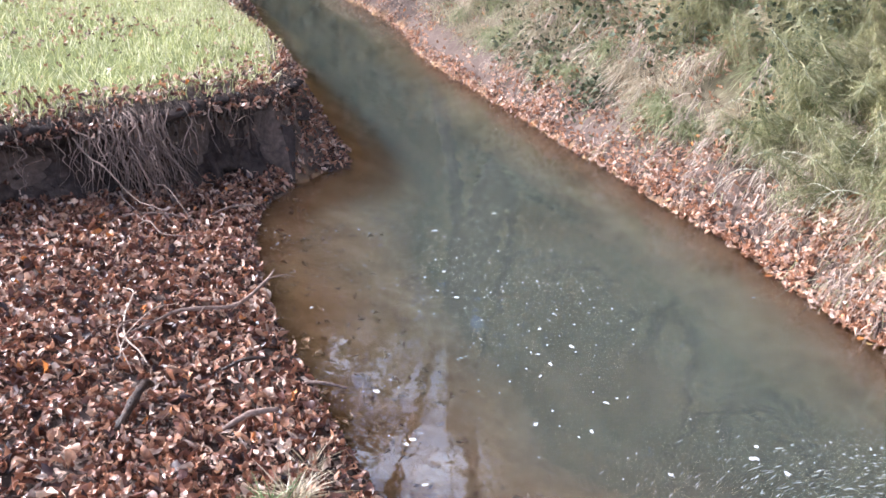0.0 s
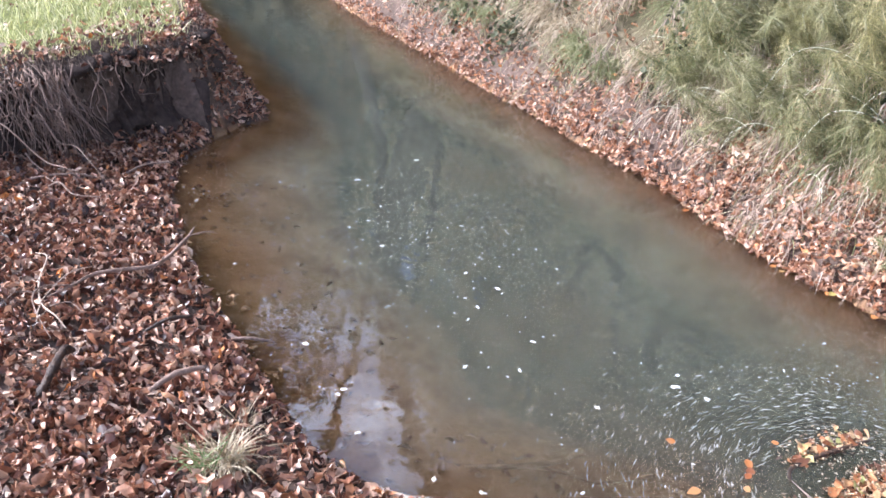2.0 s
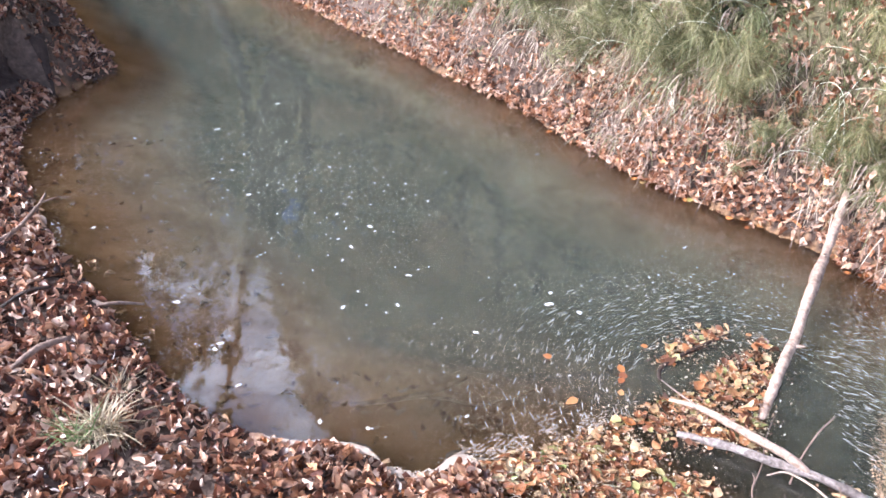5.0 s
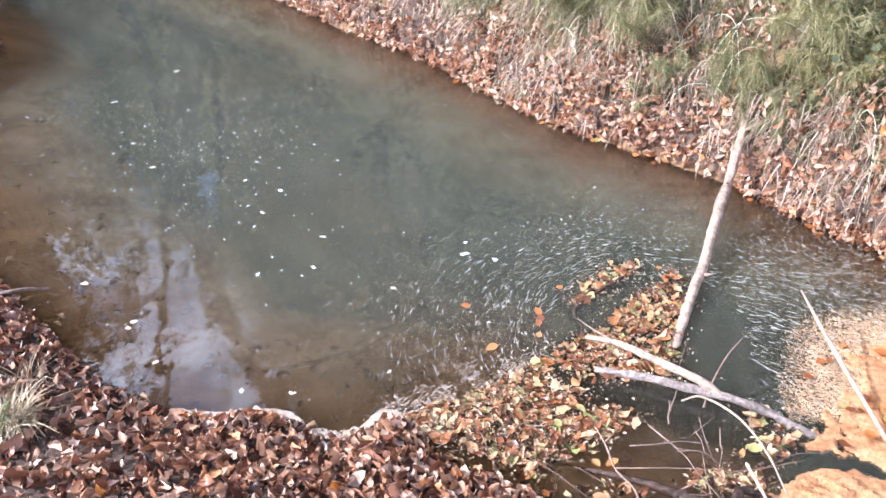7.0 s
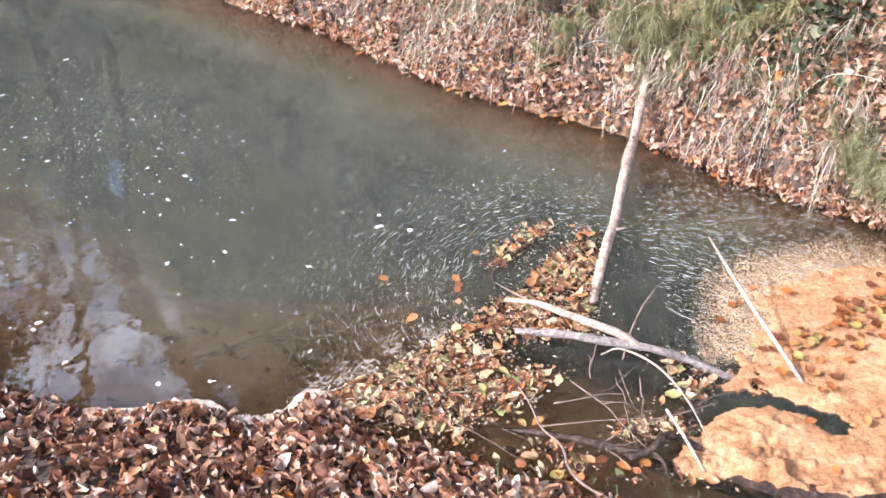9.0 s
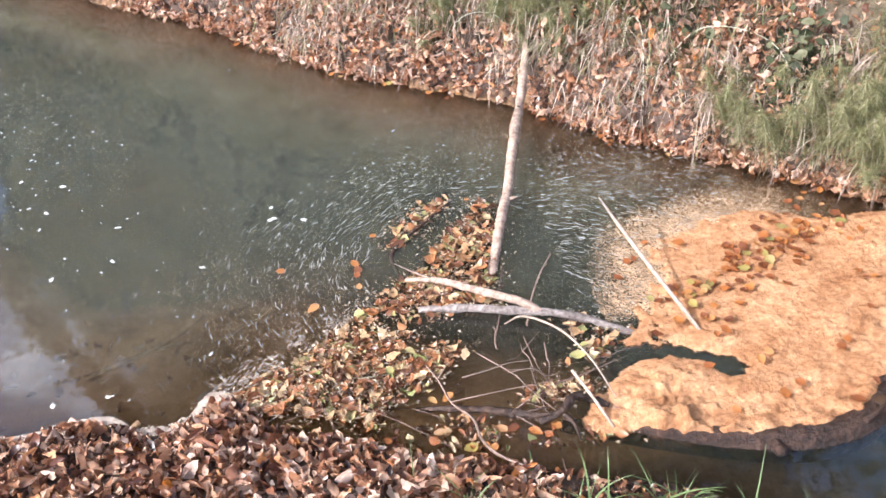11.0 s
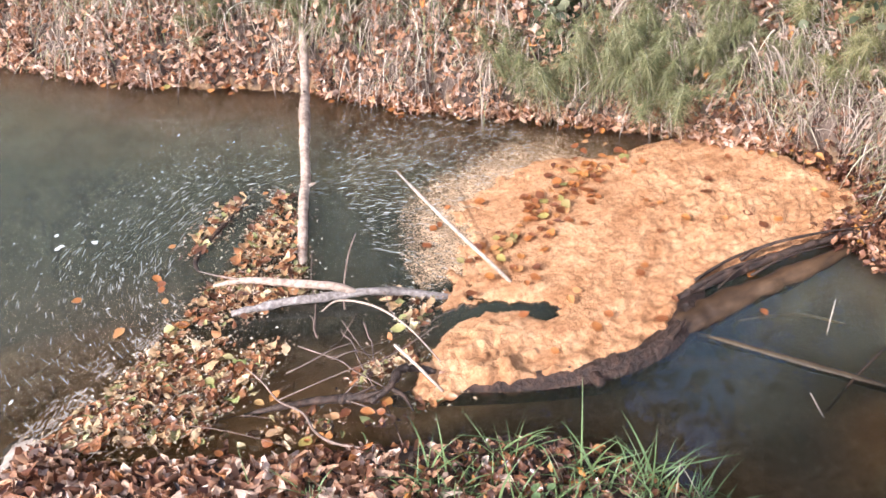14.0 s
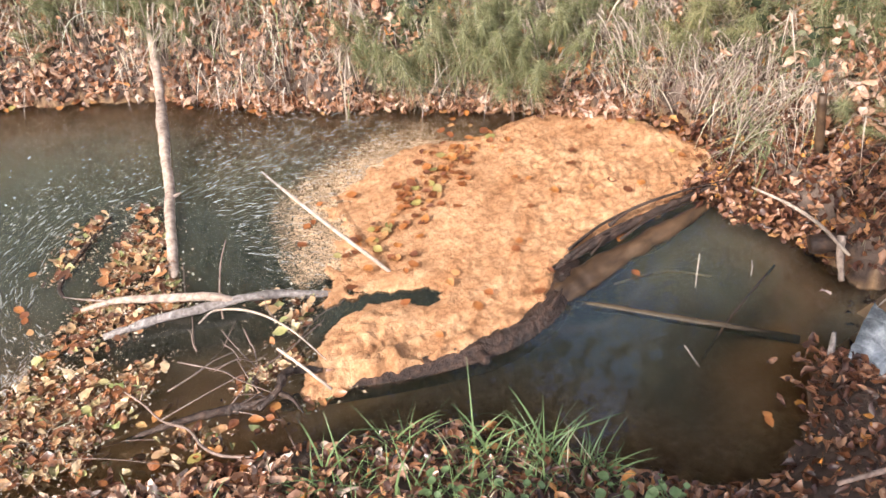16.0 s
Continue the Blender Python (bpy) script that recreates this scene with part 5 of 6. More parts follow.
stuff("foam_crumbs", tan, mat_crumb, "tan foam crumbs breaking from the foam mat", "foam")
# the foam rim along the near shore
t = rng.uniform(0, 1, 700)
rim = near_shore[(near_shore[:, 0] > -1.1) & (near_shore[:, 0] < -0.28) & (near_shore[:, 1] < 2.1)]
idx = t * (len(rim) - 1)
x, y = np.interp(idx, np.arange(len(rim)), rim[:, 0]) + rng.normal(0, 0.012, len(t)), np.interp(idx, np.arange(len(rim)), rim[:, 1]) + rng.normal(0.012, 0.014, len(t))
keep = vnoise(x * 4, y * 4, 91) > 0.1
crumbs = flecks(x[keep], y[keep], rng.uniform(0.002, 0.007, keep.sum()), rng.uniform(1, 2, keep.sum()), rng.uniform(0, 3, keep.sum()))
fine = spline(rim[::3], 12)
w = np.gradient(fine, axis=0)
w = np.stack([w[:, 1], -w[:, 0]], -1) / np.linalg.norm(w, axis=1)[:, None]
w *= np.sign(w[:, 1:] + 1e-6)
a = np.arange(len(fine)) * 0.11
wide = 0.016 + 0.02 * np.maximum(vnoise(a, a * 0, 93), 0) + 0.03 * np.exp(-((fine[:, 0] + 0.38) / 0.07) ** 2)
c = np.linspace(-0.4, 1, 9)[None, :]
edge = wide[:, None] * c * (1 + 0.5 * fbm(a[:, None] * 4, c * 2, 97))
dome = 0.003 * (1 - ((c - 0.3) / 0.7) ** 2) * (0.7 + 0.3 * fbm(a[:, None] * 4, c * 3, 98)) - 0.001
band = np.stack([fine[:, :1] + w[:, :1] * edge, fine[:, 1:] + w[:, 1:] * edge, dome], -1)
stuff("foam_rim", joined([crumbs, scum, (band.reshape(-1, 3), grid_faces(len(fine), 9))]), mat_rim, "pale foam rim washed along the shore", "foam")

# ---- leaf raft ----
raft_spots = []
for outline, count in ((raft_main, 9500), (raft_side, 8500), (raft_isle, 5200)):
    x, y = scattered(count, -0.5, 1.0, 1.6, 2.95)
    d, inn = distance(x, y, outline)
    u, w = x * 0.94 + y * 0.34, y * 0.94 - x * 0.34
    if outline is raft_main:
        chance = 0.50 + 1.5 * vnoise(u * 2.6, w * 12, 95) + 0.5 * vnoise(u * 9, w * 9, 96) + 0.6 * smooth(0.16, 0.02, distance(x, y, raft_main[:5], False)[0]) - 1.1 * np.exp(-(((x - 0.60) / 0.17) ** 2 + ((y - 1.84) / 0.07) ** 2))
    else:
        chance = 0.75 + 0.3 * vnoise(x * 5, y * 8, 95)
    ok = inn & (rng.uniform(0, 1, count) < chance)
    high = rng.uniform(-0.008, 0.016, ok.sum()) if outline is raft_main else rng.uniform(0.002, 0.024, ok.sum())
    raft_spots.append(np.stack([x[ok], y[ok], high + 0.008 * smooth(0.02, 0.1, d[ok])], -1))
x, y = scattered(1500, -0.25, 0.78, 1.56, 1.80)
low = distance(x, y, shore)[1] & (rng.uniform(0, 1, len(x)) < 0.20 + 0.5 * vnoise(x * 6, y * 9, 99))
raft_spots.append(np.stack([x[low], y[low], rng.uniform(-0.012, 0.006, low.sum())], -1))
at = np.vstack(raft_spots)
ROUND = [leaf_shape(rng.uniform(-0.2, 0.8), rng.uniform(-0.5, 0.8), rng.uniform(-1.6, 1.6), rng.uniform(0.4, 0.95), rough=rng.uniform(0.3, 0.9)) for _ in range(80)]
bits = np.repeat(at[at[:, 2] > 0], 4, 0)[:9000]
bits = bits + rng.normal(0, 1, bits.shape) * np.array([0.04, 0.03, 0.004])
bits[:, 2] = np.maximum(bits[:, 2], 0.003)
stuff("raft_debris", leaves(bits, rng.uniform(0.005, 0.015, len(bits)), 0.3, FAR_SHAPES), mat_scrap, "crumbled bits of leaf and bark in the raft", "debris")
stuff("leaf_raft", leaves(at, 0.019 + 0.036 * rng.uniform(0, 1, len(at)) ** 1.2, 0.28, ROUND), mat_raft, "raft of wet orange and olive leaves caught on branches", "leaf raft")
# dead reeds drawn out along the raft
n = 50
s = 0.55 * rng.uniform(0, 1, n)
c = np.stack([-0.40 + 1.05 * s + rng.normal(0, 0.04, n), 1.80 + 0.22 * rng.uniform(0, 1, n) * (1 - 0.5 * s) - 0.04 * s + 0.06 * rng.normal(0, 1, n) * s, rng.uniform(0.0, 0.022, n)], -1)
w = 0.25 + rng.normal(0, 0.35, n)
up = np.stack([np.cos(w), np.sin(w), rng.normal(0, 0.04, n)], -1)
stuff("raft_reeds", blades(c, up, np.stack([rng.normal(0, 0.12, n), rng.normal(0, 0.12, n), np.full(n, -0.03)], -1), rng.uniform(0.05, 0.18, n), rng.uniform(0.002, 0.006, n), 6), mat_reed_straw, "drowned reed blades drawn out along the raft", "reeds")
base_twigs = []
for k in range(22):
    a = np.array([rng.uniform(-0.1, 0.75), rng.uniform(1.68, 2.0)])
    w = rng.normal(0.2, 1.0)
    b = a + np.array([math.cos(w), math.sin(w)]) * rng.uniform(0.12, 0.4)
    pts = ripple_line((*a, rng.uniform(0.0, 0.03)), (*b, rng.uniform(0.0, 0.04)), 0.012, 200 + k, 4)
    r0 = rng.uniform(0.001, 0.0026)
    base_twigs.append(tube(pts, [r0, r0, 0.5 * r0], 5, 3, 0.1, k))
stuff("raft_twigs", joined(base_twigs), mat_brown_twig, "tangle of thin wet twigs in the leaf raft", "twigs")
rod("isle_stick", "wet stick holding a small islet of leaves", [(0.235, 2.42, -0.02), (0.22, 2.52, 0.004), (0.27, 2.59, 0.012), (0.37, 2.69, 0.015), (0.48, 2.80, 0.01)], [0.006, 0.008, 0.008, 0.008, 0.005], mat_wet_wood, 7, 0.12, 71)

# single leaves afloat, each its own thing
leaf_meshes = [mesh_from("floating_leaf", *leaf_shape(rng.uniform(0.0, 0.8), rng.uniform(-0.1, 0.6), rng.uniform(-0.6, 0.6), rng.uniform(0.72, 0.95)), mat_afloat) for _ in range(10)]
spots = []
for k in range(120):
    s = rng.uniform(0, 1) ** 0.8
    spots.append((1.08 + 0.72 * s + rng.normal(0, 0.065), 2.02 + 0.38 * s + rng.normal(0, 0.06), 0.018))
for k in range(52):
    spots.append((rng.uniform(0.95, 2.35), rng.uniform(1.5, 2.4), 0.024))
for k in range(64):
    s = rng.uniform(26, 62)
    i = int(s)
    p = far_shore[i] + (far_shore[min(i + 1, len(far_shore) - 1)] - far_shore[i]) * (s - i)
    spots.append((p[0] - abs(rng.normal(0.02, 0.03)), p[1] - abs(rng.normal(0.03, 0.04)), 0.008))
for k in range(14):
    w = rng.uniform(1.4, 4.2)
    spots.append((0.42 + 0.42 * math.cos(w) + rng.normal(0, 0.05), 2.2 + 0.42 * math.sin(w) + rng.normal(0, 0.06), 0.008))
for k in range(18):
    spots.append((rng.uniform(0.0, 0.75), 1.70 - 0.12 * rng.uniform(0, 1), 0.008))
spots += [(-0.175, 2.515, 0.006), (0.25, 1.79, 0.03), (0.55, 2.81, 0.007), (0.44, 2.55, 0.007), (1.72, 1.43, 0.006), (1.60, 0.82, 0.05), (1.585, 0.80, 0.055), (0.12, 2.22, 0.01), (0.08, 2.15, 0.008)]
_, in_mat = distance(np.array([p[0] for p in spots]), np.array([p[1] for p in spots]), mat_edge)
for (x, y, z), on in zip(spots, in_mat):
    ob = new("floating_leaf", leaf_meshes[int(rng.integers(0, 10))])
    size = rng.uniform(0.024, 0.046)
    ob.matrix_world = Matrix.LocRotScale((x, y, z if on or z < 0.02 else 0.008), Euler((rng.normal(0, 0.15), rng.normal(0, 0.15), rng.uniform(0, 6.28))), (size, size, size))
    tagged(ob, "curled orange-brown leaf lying on the foam mat" if on else "wet autumn leaf afloat on the brook", "leaf", "leaves afloat")

# leaf heap by the spill
x, y = rng.normal(1.80, 0.06, 110), rng.normal(0.79, 0.07, 110)
at = np.stack([x, y, 0.01 + np.maximum(ground_z(x, y)[0], 0) + 0.05 * np.exp(-((x - 1.8) ** 2 + (y - 0.79) ** 2) / 0.008) * rng.uniform(0.5, 1, 110)], -1)
x, y = rng.normal(2.36, 0.15, 3800), rng.normal(1.55, 0.32, 3800)
d, on = distance(x, y, mat_edge)
ok = (y < 2.25) & (x > 2.12 - 0.3 * (y - 1.5)) & (y > 0.95) & (~on | (rng.uniform(0, 1, len(x)) < 0.5 * smooth(0.07, 0.0, d)))
x, y = x[ok], y[ok]
at = np.vstack([at, np.stack([x, y, np.maximum(ground_z(x, y)[0], 0) + rng.uniform(0.005, 0.05, len(x))], -1)])
x, y = rng.normal(2.38, 0.13, 700), rng.normal(1.08, 0.11, 700)
at = np.vstack([at, np.stack([x, y, ground_z(x, y)[0] + rng.uniform(0.005, 0.04, 700)], -1)[(x > 2.2) & (y > 0.9)]])
stuff("spill_leaves", leaves(at, rng.uniform(0.026, 0.050, len(at)), 0.5), mat_spill_leaf, "wet orange leaves heaped at the spill", "leaf litter")

# ---- the spill ----
u, v = np.meshgrid(np.linspace(0, 1, 40), np.linspace(-1, 1, 26), indexing="ij")
px = 2.025 + 0.04 * u + (0.13 + 0.04 * u) * v + 0.02 * fbm(u * 6, v * 3, 101)
py = 0.86 - 0.54 * u + 0.05 * v
pz = 0.004 - 0.20 * smooth(0.05, 0.6, u) - 0.04 * u + 0.018 * fbm(u * 7, v * 5, 103) + 0.012 * np.abs(fbm(u * 14, v * 12, 105))
tagged(new("spill", mesh_from("spill", np.stack([px, py, pz], -1).reshape(-1, 3), grid_faces(40, 26), mat_spill)), "white water tumbling over the little dam", "water", kind="structure")


# ---- plants ----
def tuft(name, label, at, count, length, width, mat, tilt=0.5, sag=0.5, category="grass", lift=0.0, spread=0.02):
    """A tuft; where its blades are few, each is a part."""
    x, y = at
    z = float(ground_z(np.array([x]), np.array([y]))[0][0])
    a, t = rng.uniform(0, 2 * np.pi, count), np.abs(rng.normal(0, tilt, count))
    up = np.stack([np.cos(a) * np.sin(t), np.sin(a) * np.sin(t), np.cos(t)], -1)
    root = np.stack([rng.normal(0, spread, count), rng.normal(0, spread, count), np.zeros(count)], -1)
    drop = np.stack([np.cos(a) * 0.3, np.sin(a) * 0.3, -rng.uniform(0, sag, count)], -1)
    v, f = blades(root, up, drop, rng.uniform(*length, count), rng.uniform(*width, count), 7)
    if count < 30:
        ob = new(name)
        for k in range(count):
            part("blade", mesh_from("blade", v[14 * k:14 * k + 14], f[:6], mat), ob)
    else:
        ob = new(name, mesh_from(name, v, f, mat))
    ob.location = (x, y, z - 0.004 + lift)
    return tagged(ob, label, category, "grass tufts")


tuft("grass_tuft", "pale half-withered grass tuft among brown leaves", (-1.42, 1.70), 240, (0.08, 0.19), (0.004, 0.008), mat_straw, 0.8, sag=1.1, lift=0.03)
tuft("grass_tuft", "green blades at the foot of a withered tuft", (-1.47, 1.66), 50, (0.07, 0.17), (0.004, 0.007), mat_fresh, 0.8, sag=1.0, lift=0.03)
tuft("grass_tuft", "pale half-withered grass tuft among brown leaves", (-1.52, 1.95), 50, (0.06, 0.14), (0.003, 0.006), mat_straw, 0.8)
for k in range(60):
    x = rng.uniform(0.05, 1.25) ** 0.8
    tuft("grass_tuft", "fresh green grass blades growing at the shore", (x, 1.55 - 0.45 * x + rng.normal(-0.10, 0.07)), int(rng.integers(3, 7)), (0.06, 0.15), (0.003, 0.007), mat_fresh, 0.5, sag=0.9)
for x, y, c in ((0.76, 1.27, 14), (0.83, 1.30, 10), (0.9, 1.16, 12), (1.05, 1.05, 16), (1.0, 1.0, 12), (1.13, 0.93, 10), (0.6, 1.22, 8), (0.95, 1.1, 12), (0.7, 1.1, 9), (0.55, 1.28, 8)):
    tuft("grass_tuft", "fresh green grass blades growing at the shore", (x, y), int(c * 1.4), (0.09, 0.24), (0.004, 0.008), mat_fresh, 0.45, sag=0.9)


def herb(at, count):
    """A low herb with round lobed leaves."""
    x, y = at
    z = float(ground_z(np.array([x]), np.array([y]))[0][0])
    root = new("herb")
    root.location = (x, y, z)
    tagged(root, "low green herb with round leaves on the shore", "herb", "herbs on the shore")
    for k in range(count):
        a, r = rng.uniform(0, 6.28), rng.uniform(0.01, 0.06)
        h = rng.uniform(0.04, 0.08)
        tip = (r * math.cos(a), r * math.sin(a), h)
        v, f = tube([(0, 0, -0.01), (tip[0] * 0.6, tip[1] * 0.6, h * 0.7), tip], [0.0015, 0.0015, 0.001], 5, 3, 0.05, k)
        part("stalk", mesh_from("stalk", v, f, mat_fresh), root)
        v, f = leaf_shape(rng.uniform(-0.3, 0.5), rng.uniform(0.1, 0.5), 0.2, 0.95)
        v = v * rng.uniform(0.016, 0.032) @ np.array(Euler((rng.normal(0, 0.3), rng.normal(0, 0.3), a)).to_matrix()).T + np.array(tip)
        part("leaf", mesh_from("leaf", v, f, mat_herb), root)


for k in range(11):
    x = rng.uniform(0.6, 1.2)
    herb((x, 1.42 - 0.5 * x + rng.normal(-0.10, 0.07)), int(rng.integers(4, 9)))
for k in range(18):
    x = rng.uniform(0.2, 1.25)
    tuft("straw_tuft", "withered pale blades among the shore leaves", (x, 1.52 - 0.5 * x + rng.normal(-0.1, 0.08)), int(rng.integers(3, 7)), (0.05, 0.14), (0.003, 0.006), mat_straw, 0.9, sag=1.0)


def horsetail(stems, height, seed, thick):
    """A feathery clump: jointed stems with whorls of drooping thin shoots."""
    r = np.random.default_rng(seed)
    root = new("horsetail_clump")
    needles = []
    for k in range(stems):
        a, t = r.uniform(0, 6.28), abs(r.normal(0.3, 0.45))
        h = height * r.uniform(0.6, 1.0)
        b = r.normal(0, 0.10, 2)
        top = np.array([b[0] + h * math.sin(t) * math.cos(a), b[1] + h * math.sin(t) * math.sin(a), h * math.cos(t)])
        bot = np.array([b[0], b[1], -0.03])
        v, f = tube([tuple(bot), tuple((bot + top) / 2 + r.normal(0, 0.012, 3)), tuple(top)], [0.0022, 0.002, 0.0012] if k else [0.0034, 0.003, 0.0018], 5, 4, 0.1, k)
        part("stem", mesh_from("stem", v, f, mat_feather if k else mat_banded), root, "" if k else "jointed pale stem")
        for s in np.linspace(0.15, 0.99, int(20 * h / 0.5) + 3):
            c = bot + (top - bot) * s
            m = int(r.integers(11, 16))
            w = r.uniform(0, 6.28) + np.arange(m) * 2 * np.pi / m + r.normal(0, 0.15, m)
            reach = 0.15 * (1 - 0.45 * s) * r.uniform(0.4, 1.3, m)
            up = np.stack([np.cos(w), np.sin(w), r.uniform(0.1, 0.9, m)], -1) + r.normal(0, 0.22, (m, 3))
            drop = np.stack([0.05 * np.cos(w), 0.05 * np.sin(w), -r.uniform(0.9, 1.7, m)], -1)
            needles.append((np.repeat(c[None], m, 0), up, drop, reach, np.full(m, thick)))
    at, up, drop, reach, wide = (np.concatenate(q) for q in zip(*needles))
    part("foliage", mesh_from("foliage", *blades(at, up, drop, reach, wide, 3), mat_feather), root)
    return tagged(root, "feathery green horsetail clump on the bank", "horsetail", "horsetails on the bank")


kinds = [horsetail(9, 0.5, 301, 0.0036), horsetail(11, 0.6, 302, 0.0038), horsetail(8, 0.4, 303, 0.0032)]


def place(ob, x, y, turn, size, lean):
    """Each clump leans out over the water."""
    z = float(ground_z(np.array([x]), np.array([y]))[0][0])
    return Matrix.Translation((x, y, z)) @ Matrix.Rotation(lean, 4, (0.72, -0.69, 0)) @ Matrix.Rotation(turn, 4, "Z") @ Matrix.Diagonal((size, size, size, 1))


clumps = [(-0.32, 5.52, 1.2), (-0.02, 5.09, 1.0), (0.25, 4.69, 1.0), (0.47, 4.44, 0.9), (-0.2, 5.74, 1.3), (0.16, 5.28, 1.2), (0.43, 4.68, 1.0), (0.56, 4.9, 1.1), (0.26, 5.59, 1.3),
          (0.58, 4.39, 0.9), (-1.3, 7.06, 1.3), (-0.51, 6.5, 1.2), (1.22, 3.79, 0.8), (1.44, 4.0, 1.0), (1.5, 3.67, 0.9), (1.36, 4.2, 1.0), (0.96, 3.82, 0.6), (1.70, 2.92, 0.7),
          (1.84, 2.76, 0.7), (2.08, 2.5, 0.6), (2.6, 1.28, 0.5), (2.93, 1.83, 0.9), (2.3, 2.42, 0.4), (2.75, 1.9, 0.6), (2.85, 1.6, 0.7), (0.72, 4.0, 0.5), (1.1, 3.62, 0.45), (2.52, 2.32, 0.45), (2.66, 2.1, 0.5), (2.78, 2.3, 0.7), (2.62, 2.6, 0.7),
          (2.02, 2.66, 0.6), (2.14, 2.56, 0.55), (2.10, 2.76, 0.7), (2.26, 2.48, 0.5), (1.02, 3.72, 0.5), (1.14, 3.60, 0.45), (2.36, 2.5, 0.5), (2.7, 2.45, 0.6), (2.95, 2.2, 0.7)]
for k in range(16):
    s = rng.uniform(0, 1)
    off = rng.uniform(0.9, 1.9)
    clumps.append((0.9 - 4.2 * s + 0.68 * off, 4.4 + 4.0 * s + 0.73 * off, rng.uniform(0.9, 1.4)))
for k in range(16):
    s = rng.uniform(0, 1)
    off = rng.uniform(0.55, 1.1)
    clumps.append((0.7 - 2.0 * s + 0.68 * off, 4.1 + 1.95 * s + 0.73 * off, rng.uniform(0.7, 1.1)))
for k, (x, y, size) in enumerate(clumps):
    src = kinds[k % 3]
    m = place(src, x, y, float(rng.uniform(0, 6.28)), float(size), float(rng.uniform(0.1, 0.9)))
    if k < 3:
        src.matrix_basis = m
    else:
        copy_thing(src, m).matrix_basis = m

for k in range(42):
    s = rng.uniform(0, 1)
    off = rng.uniform(0.10, 0.75)
    x, y = 2.62 - 3.6 * s + 0.68 * off, 1.75 + 3.5 * s + 0.73 * off - 0.35 * math.sin(3.14 * s)
    if ground_z(np.array([x]), np.array([y]))[0][0] < 0.13:
        continue
    tuft("straw_tuft", "bleached straw-coloured grass tuft hanging on the bank", (x, y), int(rng.integers(24, 60)), (0.12, 0.26), (0.004, 0.009), mat_straw, 0.75, sag=1.1)
for x, y in ((2.66, 1.24), (2.74, 1.42), (2.7, 1.1)):
    tuft("straw_tuft", "tall bleached grass tussock drooping at the spill", (x, y), 40, (0.14, 0.28), (0.005, 0.010), mat_straw, 0.8, sag=1.2)

# tussocks that overhang the small scarp, each a drooping mound with a hollow under it
def tussock(label, x, y, count, size, mat, along, thin=1.0):
    z = float(ground_z(np.array([x]), np.array([y]))[0][0])
    a = rng.uniform(0, 2 * np.pi, count)
    out = np.stack([np.cos(a), np.sin(a)], -1) + 0.7 * along
    out /= np.linalg.norm(out, axis=1)[:, None] + 1e-6
    k = rng.uniform(0.1, 0.9, count)
    up = np.stack([out[:, 0] * k, out[:, 1] * k, rng.uniform(0.5, 1.0, count)], -1)
    sag = np.stack([0.35 * out[:, 0], 0.35 * out[:, 1], -rng.uniform(0.7, 1.7, count)], -1)
    root = np.stack([rng.normal(0, 0.05, count), rng.normal(0, 0.05, count), rng.uniform(-0.02, 0.08, count)], -1)
    ob = new("grass_tussock", mesh_from("grass_tussock", *blades(root, up, sag, size * rng.uniform(0.45, 1.0, count), thin * rng.uniform(0.004, 0.009, count), 7), mat))
    ob.location = (x, y, z)
    return tagged(ob, label, "grass", "tussocks on the bank")


for k in range(64):
    s = 9 + 22 * (k + rng.uniform(0, 0.8)) / 64
    i = int(s)
    way = far_shore[i + 1] - far_shore[i]
    side = np.array([-way[1], way[0]]) / np.linalg.norm(way)
    x, y = far_shore[i] + way * (s - i) + side * (rng.uniform(0.42, 0.62) if k % 2 else rng.uniform(0.75, 1.7))
    if hollow(x, y) > 0.5:
        continue
    dry = k % 5 in (0, 3)
    tussock("bleached grass tussock drooping over the bank" if dry else "dull green grass tussock drooping over the bank", x, y, int(rng.integers(200, 340)), float(rng.uniform(0.30, 0.52)), mat_straw if dry else mat_bank_green, -side)
for k in range(9):
    s = rng.uniform(0, 1)
    x, y = 2.58 + 0.45 * rng.uniform(0, 1) - 0.1 * s, 1.15 + 1.25 * s
    dry = k % 3 == 0
    tussock("bleached grass tussock at the bank's foot" if dry else "yellow-green grass tussock at the bank's foot", x, y, int(rng.integers(60, 100)), float(rng.uniform(0.18, 0.28)), mat_straw if dry else mat_bank_green, rng.normal(0, 0.5, 2) + np.array([-0.5, -0.1]), 0.55)
for k in range(46):
    s = last - 10 - 26 * (k + rng.uniform(0, 0.9)) / 46
    i = int(s)
    way = far_shore[i + 1] - far_shore[i]
    side = np.array([-way[1], way[0]]) / np.linalg.norm(way)
    x, y = far_shore[i] + way * (s - i) + side * rng.uniform(0.05, 0.34)
    if rng.uniform(0, 1) < 0.25:
        continue
    dry = k % 5 in (0, 2, 3)
    tussock("bleached straw tussock overhanging the water's edge" if dry else "half-green grass tussock overhanging the water's edge", x, y, int(rng.integers(40, 90)), float(rng.uniform(0.16, 0.28)), mat_reed_straw if dry else mat_bank_green, -1.6 * side, 0.6)
